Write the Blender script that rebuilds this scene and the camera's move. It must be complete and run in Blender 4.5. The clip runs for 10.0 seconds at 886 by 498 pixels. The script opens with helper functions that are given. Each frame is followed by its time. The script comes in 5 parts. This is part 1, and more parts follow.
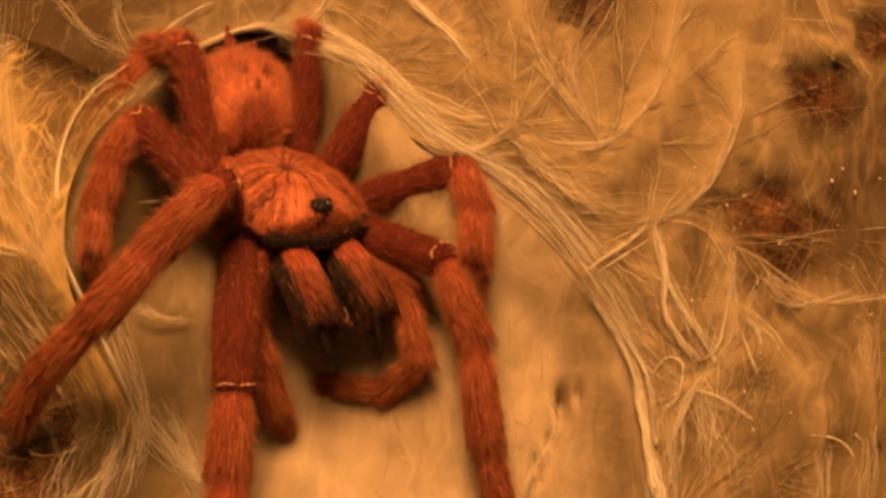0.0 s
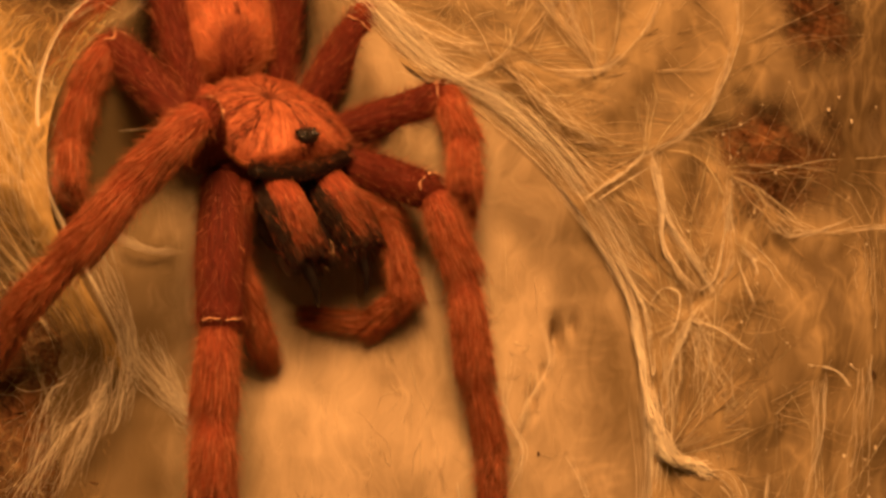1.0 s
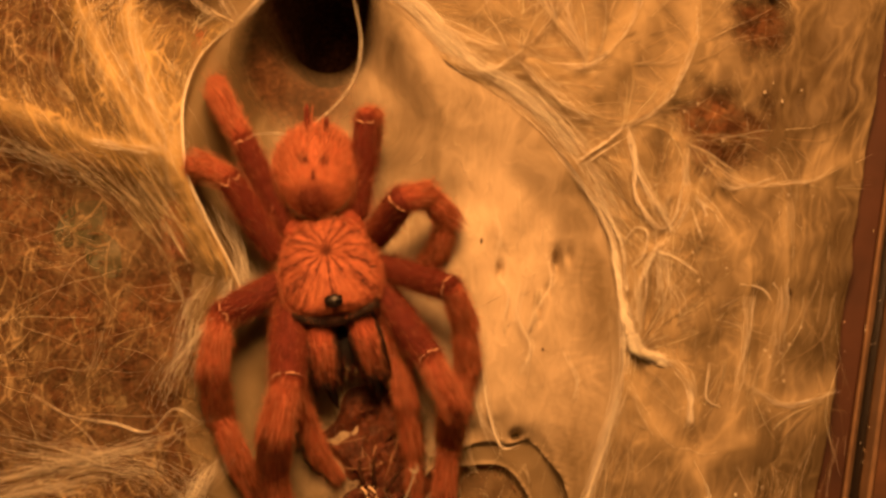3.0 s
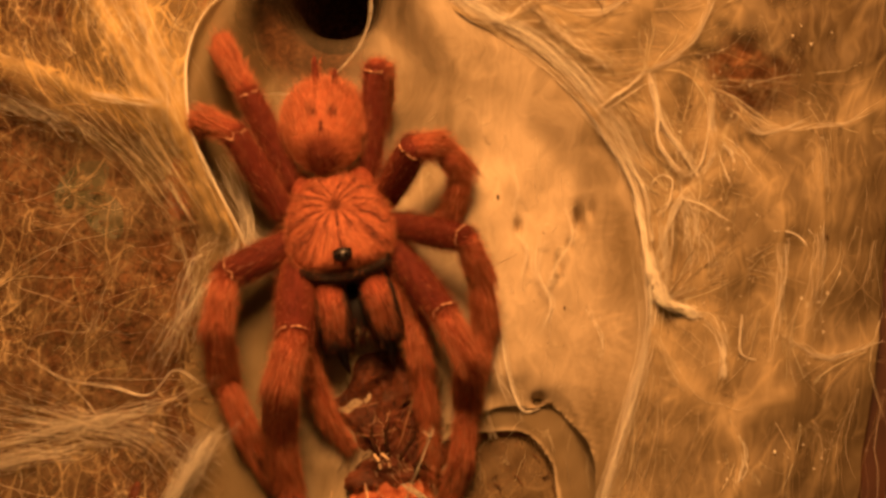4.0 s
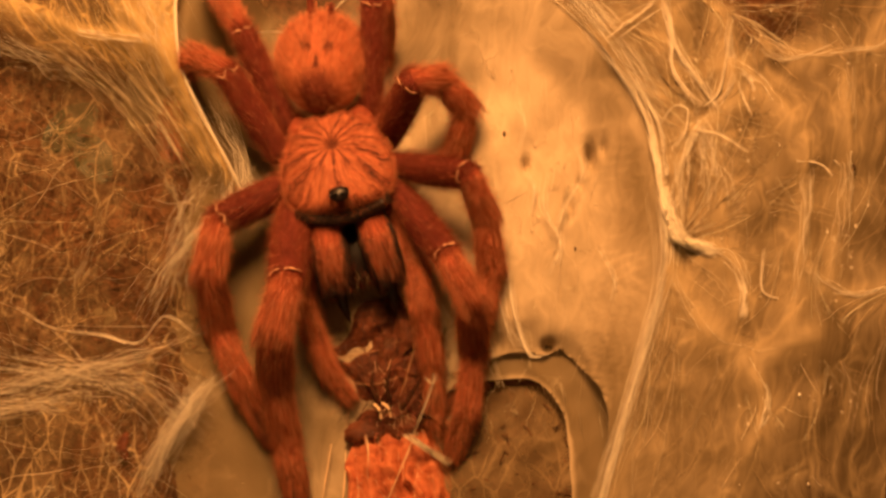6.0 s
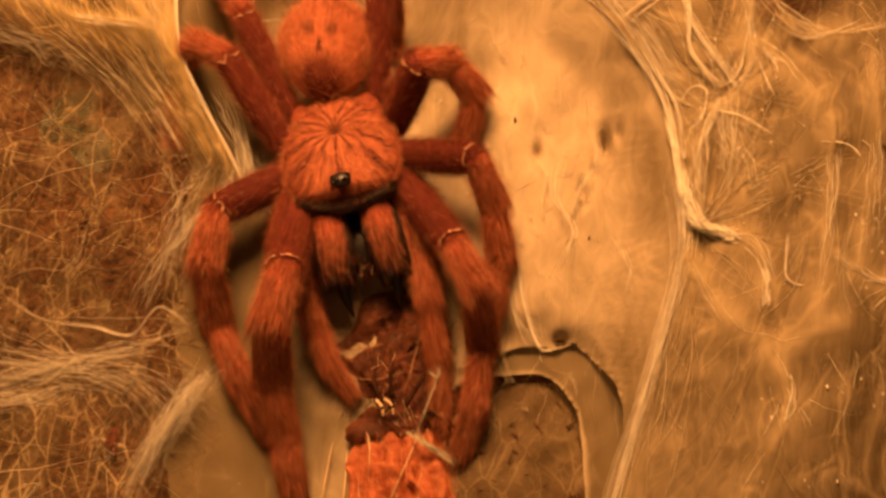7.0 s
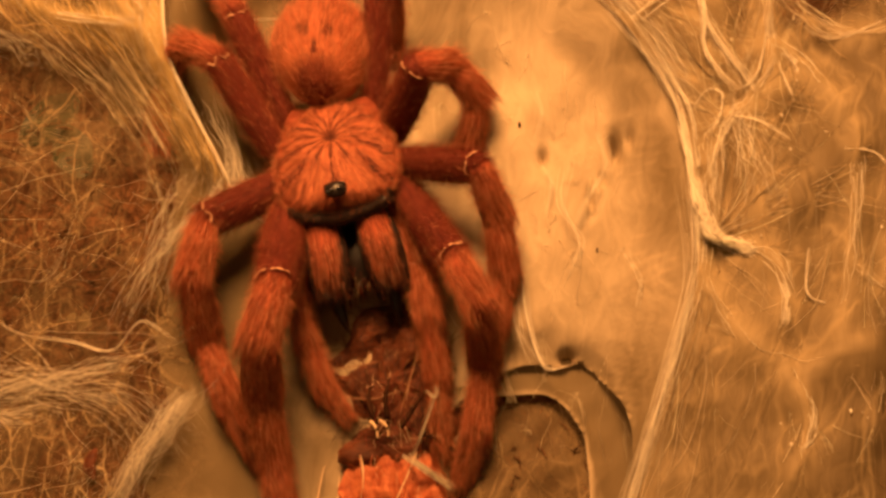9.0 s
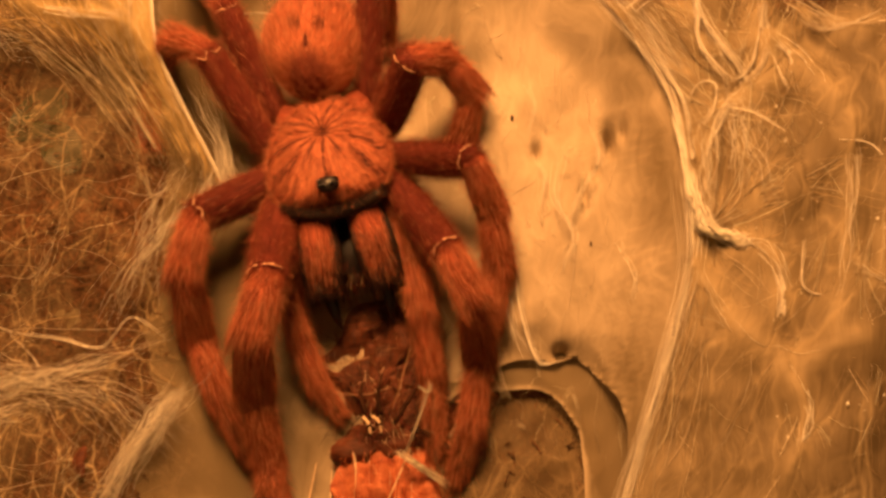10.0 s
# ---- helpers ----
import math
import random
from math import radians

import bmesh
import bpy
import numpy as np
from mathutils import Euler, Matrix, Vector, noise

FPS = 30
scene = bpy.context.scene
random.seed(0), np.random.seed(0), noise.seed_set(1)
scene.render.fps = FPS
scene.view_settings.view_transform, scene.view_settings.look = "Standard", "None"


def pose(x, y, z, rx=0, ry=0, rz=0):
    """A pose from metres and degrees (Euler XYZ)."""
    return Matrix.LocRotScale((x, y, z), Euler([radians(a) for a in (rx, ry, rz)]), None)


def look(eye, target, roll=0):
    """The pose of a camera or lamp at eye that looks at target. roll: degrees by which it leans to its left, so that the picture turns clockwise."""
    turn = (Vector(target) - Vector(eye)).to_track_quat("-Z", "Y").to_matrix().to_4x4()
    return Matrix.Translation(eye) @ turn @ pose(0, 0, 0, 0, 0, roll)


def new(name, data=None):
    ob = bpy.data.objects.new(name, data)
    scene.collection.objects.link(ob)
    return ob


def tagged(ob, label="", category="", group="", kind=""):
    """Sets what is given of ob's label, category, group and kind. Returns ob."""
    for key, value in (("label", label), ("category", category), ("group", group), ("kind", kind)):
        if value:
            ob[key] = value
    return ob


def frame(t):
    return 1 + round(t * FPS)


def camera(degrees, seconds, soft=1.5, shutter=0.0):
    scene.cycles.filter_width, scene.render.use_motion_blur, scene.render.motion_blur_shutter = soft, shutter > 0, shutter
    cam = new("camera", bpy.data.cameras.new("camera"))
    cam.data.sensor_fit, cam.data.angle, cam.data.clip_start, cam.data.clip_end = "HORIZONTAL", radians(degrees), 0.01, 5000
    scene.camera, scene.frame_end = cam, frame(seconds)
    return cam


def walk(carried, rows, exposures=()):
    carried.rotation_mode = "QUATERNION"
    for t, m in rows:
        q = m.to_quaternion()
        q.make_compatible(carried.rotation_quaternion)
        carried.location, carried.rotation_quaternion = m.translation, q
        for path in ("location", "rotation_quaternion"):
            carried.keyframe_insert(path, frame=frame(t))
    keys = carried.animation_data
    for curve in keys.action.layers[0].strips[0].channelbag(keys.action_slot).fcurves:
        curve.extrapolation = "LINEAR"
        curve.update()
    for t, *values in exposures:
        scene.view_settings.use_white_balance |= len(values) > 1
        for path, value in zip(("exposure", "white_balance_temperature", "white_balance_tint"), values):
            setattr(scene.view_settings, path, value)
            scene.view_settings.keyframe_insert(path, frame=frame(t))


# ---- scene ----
MM = 0.001

# ---- camera and its way ----
cam = camera(39.0, 10.0, soft=3.1, shutter=0.35)
walk(cam, [
    (0, pose(0.00982, -0.04626, 0.13804, 17.793, -1.463, -0.458)),
    (0.5, pose(0.00935, -0.04574, 0.13681, 16.921, -1.440, -0.617)),
    (1, pose(0.00467, -0.04471, 0.13570, 14.305, -3.776, -1.221)),
    (1.5, pose(0.00619, -0.04499, 0.13765, 15.199, -2.804, -0.539)),
    (1.8, pose(0.00525, -0.05785, 0.17425, 16.125, -3.285, -0.386)),
    (2, pose(0.00487, -0.06903, 0.18496, 17.846, -3.298, -0.560)),
    (2.1, pose(0.00927, -0.06818, 0.18679, 17.481, -1.937, -0.411)),
    (2.2, pose(0.00652, -0.06466, 0.18658, 16.418, -2.393, -0.543)),
    (2.5, pose(0.00002, -0.05701, 0.18643, 13.667, -3.720, -1.011)),
    (3, pose(0.00468, -0.05459, 0.18329, 11.286, -1.462, -0.635)),
    (4.3, pose(0.01060, -0.07522, 0.16768, 16.416, 1.862, -0.942)),
    (4.5, pose(0.01181, -0.07418, 0.16724, 16.323, 2.500, -0.621)),
    (5, pose(0.01333, -0.07528, 0.16511, 15.999, 2.368, -0.771)),
    (5.5, pose(0.01363, -0.07540, 0.16175, 15.097, 2.400, -1.157)),
    (6, pose(0.01495, -0.07828, 0.15854, 15.873, 3.164, -1.042)),
    (7.3, pose(0.02054, -0.08516, 0.14701, 18.914, 5.629, -0.075)),
    (7.5, pose(0.01941, -0.08240, 0.14721, 18.447, 5.574, 0.076)),
    (8, pose(0.01931, -0.08047, 0.14445, 18.377, 5.755, 0.397)),
    (8.5, pose(0.01978, -0.08036, 0.14260, 18.211, 5.620, 0.250)),
    (9, pose(0.02081, -0.08082, 0.14009, 18.792, 5.908, 0.047)),
    (9.5, pose(0.01957, -0.08171, 0.13889, 18.873, 5.762, -0.007)),
    (10, pose(0.02063, -0.08163, 0.13841, 19.007, 5.662, -0.287)),
], exposures=[(0.0, -0.45), (1.0, -0.45), (1.6, -0.52), (2.2, -0.2), (3.0, -0.19), (4.4, -0.22), (5.2, -0.08), (6.5, -0.01), (10.0, 0.0)])

# ---- light: one warm lamp over the open enclosure, a dim warm room ----
world = bpy.data.worlds.new("room_light")
scene.world = world
world.use_nodes = True
world.node_tree.nodes["Background"].inputs["Color"].default_value = (1.0, 0.50, 0.17, 1)
world.node_tree.nodes["Background"].inputs["Strength"].default_value = 0.14

lamp_data = bpy.data.lights.new("lamp", "AREA")
lamp_data.shape, lamp_data.size = "DISK", 0.11
lamp_data.energy, lamp_data.color = 1.7, (1.0, 0.44, 0.14)
lamp = new("lamp", lamp_data)
lamp.matrix_world = look((0.0, 0.09, 0.20), (0.0, -0.022, 0))


# ---- materials ----
def nodes_of(name):
    m = bpy.data.materials.new(name)
    m.use_nodes = True
    t = m.node_tree
    b = t.nodes["Principled BSDF"]
    return m, t, b


def add(t, kind, **inputs):
    n = t.nodes.new(kind)
    for k, v in inputs.items():
        n.inputs[k.replace("_", " ")].default_value = v
    return n


def ramp(t, source, stops):
    r = t.nodes.new("ShaderNodeValToRGB")
    r.color_ramp.elements[0].position, r.color_ramp.elements[0].color = stops[0][0], (*stops[0][1], 1)
    r.color_ramp.elements[1].position, r.color_ramp.elements[1].color = stops[-1][0], (*stops[-1][1], 1)
    for p, c in stops[1:-1]:
        r.color_ramp.elements.new(p).color = (*c, 1)
    t.links.new(source, r.inputs[0])
    return r.outputs[0]


def coords(t, what="Object", scale=(1, 1, 1)):
    c = t.nodes.new("ShaderNodeTexCoord")
    m = t.nodes.new("ShaderNodeMapping")
    m.inputs["Scale"].default_value = scale
    t.links.new(c.outputs[what], m.inputs[0])
    return m.outputs[0]


def noise_tex(t, vec, scale, detail=6, rough=0.6, distortion=0.0):
    n = add(t, "ShaderNodeTexNoise", Scale=scale, Detail=detail, Roughness=rough, Distortion=distortion)
    t.links.new(vec, n.inputs["Vector"])
    return n.outputs["Fac"]


def bump(t, b, height, strength, dist):
    n = add(t, "ShaderNodeBump", Strength=strength, Distance=dist)
    t.links.new(height, n.inputs["Height"])
    t.links.new(n.outputs[0], b.inputs["Normal"])


def math_node(t, op, a, b=None):
    n = t.nodes.new("ShaderNodeMath")
    n.operation = op
    for i, v in enumerate((a, b)):
        if v is None:
            continue
        if isinstance(v, (int, float)):
            n.inputs[i].default_value = v
        else:
            t.links.new(v, n.inputs[i])
    return n.outputs[0]


def coir_material(name, dark, mid, light):
    m, t, b = nodes_of(name)
    v = coords(t)
    fine = noise_tex(t, v, 900, 8, 0.75, 1.0)
    big = noise_tex(t, v, 90, 4)
    mix = math_node(t, "ADD", math_node(t, "MULTIPLY", fine, 0.75), math_node(t, "MULTIPLY", big, 0.3))
    t.links.new(ramp(t, mix, [(0.36, dark), (0.52, mid), (0.68, light)]), b.inputs["Base Color"])
    b.inputs["Roughness"].default_value = 0.95
    b.inputs["Specular IOR Level"].default_value = 0.1
    bump(t, b, fine, 0.8, 0.0012)
    return m


def silk_material(name, low, high, dense, thin_colour, thick_colour, grain=(420.0, 60.0), web=0.1, clouds=1.0, fine=1.0):
    """Matted silk film: cloudy where it lies dense or thin, drawn out along v, with a net of fine threads in it."""
    m, t, b = nodes_of(name)
    out = t.nodes["Material Output"]
    flow = coords(t, "UV")
    # everything wanders a little, so that no line runs straight
    wander = add(t, "ShaderNodeTexNoise", Scale=70.0, Detail=3.0, Roughness=0.55)
    t.links.new(flow, wander.inputs["Vector"])
    shift = t.nodes.new("ShaderNodeVectorMath")
    shift.operation = "MULTIPLY_ADD"
    t.links.new(wander.outputs["Color"], shift.inputs[0])
    shift.inputs[1].default_value = (0.012 / fine, 0.012 / fine, 0.0)
    t.links.new(flow, shift.inputs[2])

    def stretched(su, sv):
        mp = t.nodes.new("ShaderNodeMapping")
        mp.inputs["Scale"].default_value = (su, sv, 1)
        t.links.new(shift.outputs[0], mp.inputs[0])
        return mp.outputs[0]

    def centred(value, amount):
        return math_node(t, "MULTIPLY", math_node(t, "SUBTRACT", value, 0.5), amount)
    f = math_node(t, "ADD", 0.49, centred(noise_tex(t, stretched(62, 44), 1.0, 5, 0.6, 0.6), 0.42 * clouds))
    f = math_node(t, "ADD", f, centred(noise_tex(t, stretched(260, 130), 1.0, 4, 0.6, 0.5), 0.16 * clouds))
    f = math_node(t, "ADD", f, centred(noise_tex(t, stretched(grain[0] * 2.2, grain[1] * 2.2), 1.0, 4, 0.65, 0.4), 0.20))
    f = math_node(t, "ADD", f, centred(noise_tex(t, stretched(grain[1] * 4, grain[0] * 1.2), 1.0, 3, 0.6, 0.4), 0.08))
    for su, sv, width, k in ((150, 70, 0.05, 1.0), (330, 150, 0.07, 0.7), (700, 230, 0.1, 0.45)):
        cell = t.nodes.new("ShaderNodeTexVoronoi")
        cell.feature = "DISTANCE_TO_EDGE"
        cell.inputs["Scale"].default_value = 1.0
        t.links.new(stretched(su * fine, sv * fine), cell.inputs["Vector"])
        thread = math_node(t, "MAXIMUM", math_node(t, "SUBTRACT", 1.0, math_node(t, "DIVIDE", cell.outputs["Distance"], width * 1.3 / math.sqrt(fine))), 0.0)
        patch = noise_tex(t, stretched(su * 0.6, sv * 0.6), 1.0, 2, 0.5)
        patch = math_node(t, "MAXIMUM", math_node(t, "MULTIPLY", math_node(t, "SUBTRACT", patch, 0.4), 4.0), 0.0)
        f = math_node(t, "ADD", f, math_node(t, "MULTIPLY", math_node(t, "MULTIPLY", thread, patch), web * k))
    # silk density; on the floor and lower fold it carries painted light and shade
    silk_tone = t.nodes.new("ShaderNodeAttribute")
    silk_tone.attribute_name = "thickness_and_shade"
    f = math_node(t, "ADD", f, math_node(t, "MULTIPLY", silk_tone.outputs["Fac"], 0.22))
    a = t.nodes.new("ShaderNodeMapRange")
    t.links.new(f, a.inputs[0])
    a.inputs[1].default_value, a.inputs[2].default_value = 0.40, 0.66
    a.inputs[3].default_value, a.inputs[4].default_value = low, high
    a.clamp = False
    # worn or torn places let the ground show
    worn = t.nodes.new("ShaderNodeAttribute")
    worn.attribute_name = "open"
    cl = t.nodes.new("ShaderNodeClamp")
    t.links.new(math_node(t, "SUBTRACT", a.outputs[0], worn.outputs["Fac"]), cl.inputs[0])
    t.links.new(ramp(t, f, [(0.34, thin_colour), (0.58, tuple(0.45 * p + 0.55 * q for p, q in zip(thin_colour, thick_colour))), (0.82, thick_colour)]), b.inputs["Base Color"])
    b.inputs["Roughness"].default_value = 0.65
    b.inputs["Specular IOR Level"].default_value = 0.2
    tl = add(t, "ShaderNodeBsdfTranslucent", Color=(*thick_colour, 1))
    body = add(t, "ShaderNodeMixShader", Fac=1 - dense)
    t.links.new(b.outputs[0], body.inputs[1])
    t.links.new(tl.outputs[0], body.inputs[2])
    clear = t.nodes.new("ShaderNodeBsdfTransparent")
    mixed = t.nodes.new("ShaderNodeMixShader")
    t.links.new(cl.outputs[0], mixed.inputs[0])
    t.links.new(clear.outputs[0], mixed.inputs[1])
    t.links.new(body.outputs[0], mixed.inputs[2])
    t.links.new(mixed.outputs[0], out.inputs[0])
    bump(t, b, f, 0.45 / fine, 0.0012)
    return m


def strand_material(name, colour, rough=0.4, trans=0.35, vary=0.0):
    """Hair or silk fibre; each one may be somewhat lighter or darker than the next."""
    m, t, b = nodes_of(name)
    tl = add(t, "ShaderNodeBsdfTranslucent", Color=(*colour, 1))
    b.inputs["Base Color"].default_value = (*colour, 1)
    if vary:
        one = t.nodes.new("ShaderNodeNewGeometry").outputs["Random Per Island"]
        tone = ramp(t, one, [(0.0, tuple(c * (1 - vary) for c in colour)), (0.6, colour), (1.0, tuple(min(1, c * (1 + 0.8 * vary)) for c in colour))])
        t.links.new(tone, b.inputs["Base Color"])
        t.links.new(tone, tl.inputs["Color"])
    b.inputs["Roughness"].default_value = rough
    b.inputs["Specular IOR Level"].default_value = 0.4
    mx = add(t, "ShaderNodeMixShader", Fac=trans)
    t.links.new(b.outputs[0], mx.inputs[1])
    t.links.new(tl.outputs[0], mx.inputs[2])
    t.links.new(mx.outputs[0], t.nodes["Material Output"].inputs[0])
    return m


def chitin_material(name, dark, light, streak=(500, 60, 500), rough=0.7):
    """Hairy cuticle; streaks run along the limb."""
    m, t, b = nodes_of(name)
    n = noise_tex(t, coords(t, "Object", (streak[1], streak[0], streak[2])), 4.0, 6, 0.65, 0.4)
    g = noise_tex(t, coords(t), 260, 4)
    f = math_node(t, "ADD", math_node(t, "MULTIPLY", n, 0.7), math_node(t, "MULTIPLY", g, 0.35))
    t.links.new(ramp(t, f, [(0.38, dark), (0.66, light)]), b.inputs["Base Color"])
    b.inputs["Roughness"].default_value = rough
    b.inputs["Specular IOR Level"].default_value = 0.15
    b.inputs["Sheen Weight"].default_value = 0.25
    b.inputs["Sheen Tint"].default_value = (0.9, 0.3, 0.12, 1)
    bump(t, b, n, 0.5, 0.0005)
    return m


def plain_material(name, colour, rough, spec=0.5, var=0.25, scale=300):
    m, t, b = nodes_of(name)
    n = noise_tex(t, coords(t), scale, 6)
    t.links.new(ramp(t, n, [(0.3, tuple(c * (1 - var) for c in colour)), (0.7, tuple(min(1, c * (1 + var)) for c in colour))]), b.inputs["Base Color"])
    b.inputs["Roughness"].default_value = rough
    b.inputs["Specular IOR Level"].default_value = spec
    bump(t, b, n, 0.1, 0.0005)
    return m


COIR = coir_material("coir_soil", (0.022, 0.009, 0.005), (0.085, 0.037, 0.017), (0.25, 0.12, 0.055))
COIR_RED = coir_material("coir_clump", (0.045, 0.018, 0.009), (0.17, 0.076, 0.034), (0.38, 0.19, 0.085))
SILK_FLOOR = silk_material("silk_floor", 0.9, 1.0, 0.85, (0.20, 0.15, 0.08), (0.68, 0.55, 0.38), (300, 70), 0.05, 0.8)
SILK_SHEET = silk_material("silk_sheet", 0.78, 1.0, 0.85, (0.085, 0.058, 0.027), (0.34, 0.26, 0.145), (420, 50), 0.17, 0.6)
SILK_THIN = silk_material("silk_veil", 0.16, 0.9, 0.75, (0.13, 0.09, 0.036), (0.56, 0.41, 0.18), (420, 60), 0.24, 0.6, 1.4)
SILK_GAUZE = silk_material("silk_gauze", -0.08, 0.6, 0.75, (0.16, 0.11, 0.05), (0.48, 0.36, 0.2), (300, 160), 0.24, 0.9, 2.2)
SILK_MAT = silk_material("silk_mat", 0.34, 0.85, 0.75, (0.15, 0.10, 0.045), (0.42, 0.31, 0.17), (300, 160), 0.10, 1.1, 2.2)
STRAND = strand_material("silk_strand", (0.84, 0.74, 0.55), 0.5, 0.3, 0.45)
STRAND_BRIGHT = strand_material("silk_rope_fibre", (0.95, 0.88, 0.72), 0.45, 0.25, 0.25)
STRAND_DIM = strand_material("silk_fine_strand", (0.44, 0.33, 0.18), 0.6, 0.35, 0.5)
FEMUR = chitin_material("dark_red_velvet", (0.045, 0.008, 0.006), (0.16, 0.030, 0.018), (1100, 60, 1100))
LIMB = chitin_material("orange_brown_limb", (0.08, 0.014, 0.008), (0.38, 0.09, 0.042), (1100, 45, 1100))
HAIR = strand_material("orange_hair", (0.64, 0.195, 0.088), 0.5, 0.35, 0.6)
HAIR_LIGHT = strand_material("light_orange_hair", (0.86, 0.38, 0.20), 0.45, 0.4, 0.4)
HAIR_DARK = strand_material("dark_red_hair", (0.22, 0.035, 0.018), 0.55, 0.3, 0.5)
HAIR_BLACK = strand_material("black_hair", (0.03, 0.012, 0.008), 0.5, 0.1)
JOINT = plain_material("pale_joint_skin", (0.62, 0.34, 0.2), 0.5, 0.4)
BLACK = plain_material("black_cuticle", (0.012, 0.007, 0.006), 0.35, 0.5)
EYE = plain_material("eye_glass_black", (0.004, 0.003, 0.003), 0.05, 0.8, 0.05)
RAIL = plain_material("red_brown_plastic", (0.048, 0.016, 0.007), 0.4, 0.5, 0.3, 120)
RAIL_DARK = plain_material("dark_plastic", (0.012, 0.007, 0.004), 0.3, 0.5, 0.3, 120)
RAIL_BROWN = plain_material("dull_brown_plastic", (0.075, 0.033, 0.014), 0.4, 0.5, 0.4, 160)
RAIL_LIGHT = plain_material("light_plastic_edge", (0.17, 0.10, 0.055), 0.35, 0.5, 0.3, 200)
GREEN = plain_material("dark_green_leaf", (0.012, 0.022, 0.006), 0.5, 0.3, 0.5, 500)
PREY = chitin_material("prey_red_brown", (0.22, 0.045, 0.02), (0.56, 0.19, 0.085), (300, 60, 300), 0.6)
PREY_MID = chitin_material("prey_chestnut", (0.035, 0.012, 0.007), (0.13, 0.04, 0.018), (300, 60, 300), 0.6)
PREY_HAIR = strand_material("prey_orange_fibre", (0.62, 0.17, 0.06), 0.5, 0.3)
PREY_DARK = plain_material("prey_dark_brown", (0.032, 0.014, 0.008), 0.9, 0.05, 0.6, 700)
TAN = plain_material("tan_feeler", (0.30, 0.16, 0.075), 0.6)
PALE = plain_material("pale_bristle", (0.7, 0.5, 0.3), 0.5)


def carapace_material():
    """Orange shield; paired dark furrows run out from the middle, the head between them is plain."""
    m, t, b = nodes_of("carapace_rays")
    c = t.nodes.new("ShaderNodeTexCoord")
    s = t.nodes.new("ShaderNodeSeparateXYZ")
    t.links.new(c.outputs["Object"], s.inputs[0])
    x, y = s.outputs[0], s.outputs[1]
    signed = math_node(t, "ARCTAN2", x, math_node(t, "MULTIPLY", y, -1.0))
    ang = math_node(t, "ABSOLUTE", signed)
    rad = math_node(t, "SQRT", math_node(t, "ADD", math_node(t, "MULTIPLY", x, x), math_node(t, "MULTIPLY", y, y)))
    polar = t.nodes.new("ShaderNodeCombineXYZ")
    t.links.new(math_node(t, "MULTIPLY", signed, 21.0), polar.inputs[0])
    t.links.new(math_node(t, "MULTIPLY", rad, 130.0), polar.inputs[1])
    t.links.new(math_node(t, "MULTIPLY", x, 120.0), polar.inputs[2])
    fine = noise_tex(t, polar.outputs[0], 1.0, 5, 0.65, 0.3)
    wob = noise_tex(t, coords(t), 230, 4, 0.6)
    turn = math_node(t, "ADD", math_node(t, "MULTIPLY", math_node(t, "SUBTRACT", ang, 0.5), math.pi / 0.42), math_node(t, "MULTIPLY", wob, 7.5))
    line = math_node(t, "POWER", math_node(t, "ABSOLUTE", math_node(t, "SINE", turn)), 0.85)
    second = math_node(t, "POWER", math_node(t, "ABSOLUTE", math_node(t, "SINE", math_node(t, "MULTIPLY", turn, 3.0))), 0.4)
    # plain bright cheeks on the head, a darker stripe between them
    cheek = t.nodes.new("ShaderNodeMapRange")
    t.links.new(math_node(t, "ABSOLUTE", math_node(t, "SUBTRACT", ang, 0.36)), cheek.inputs[0])
    cheek.inputs[1].default_value, cheek.inputs[2].default_value = 0.20, 0.13
    cheek.inputs[3].default_value, cheek.inputs[4].default_value = 0.0, 0.46
    out = t.nodes.new("ShaderNodeMapRange")
    t.links.new(rad, out.inputs[0])
    out.inputs[1].default_value, out.inputs[2].default_value = 0.003, 0.0055
    f = math_node(t, "ADD", math_node(t, "MULTIPLY", line, 0.33), math_node(t, "MULTIPLY", second, 0.15))
    f = math_node(t, "ADD", math_node(t, "MAXIMUM", f, math_node(t, "MULTIPLY", cheek.outputs[0], out.outputs[0])), math_node(t, "MULTIPLY", fine, 0.8))
    pit = t.nodes.new("ShaderNodeMapRange")
    t.links.new(rad, pit.inputs[0])
    pit.inputs[1].default_value, pit.inputs[2].default_value = 0.0012, 0.0004
    pit.inputs[3].default_value, pit.inputs[4].default_value = 0.0, 0.2
    f = math_node(t, "SUBTRACT", f, pit.outputs[0])
    t.links.new(ramp(t, f, [(0.42, (0.03, 0.009, 0.006)), (0.62, (0.17, 0.044, 0.022)), (0.78, (0.38, 0.115, 0.054)), (0.95, (0.54, 0.18, 0.085))]), b.inputs["Base Color"])
    b.inputs["Roughness"].default_value = 0.6
    b.inputs["Specular IOR Level"].default_value = 0.25
    bump(t, b, f, 0.7, 0.0007)
    return m


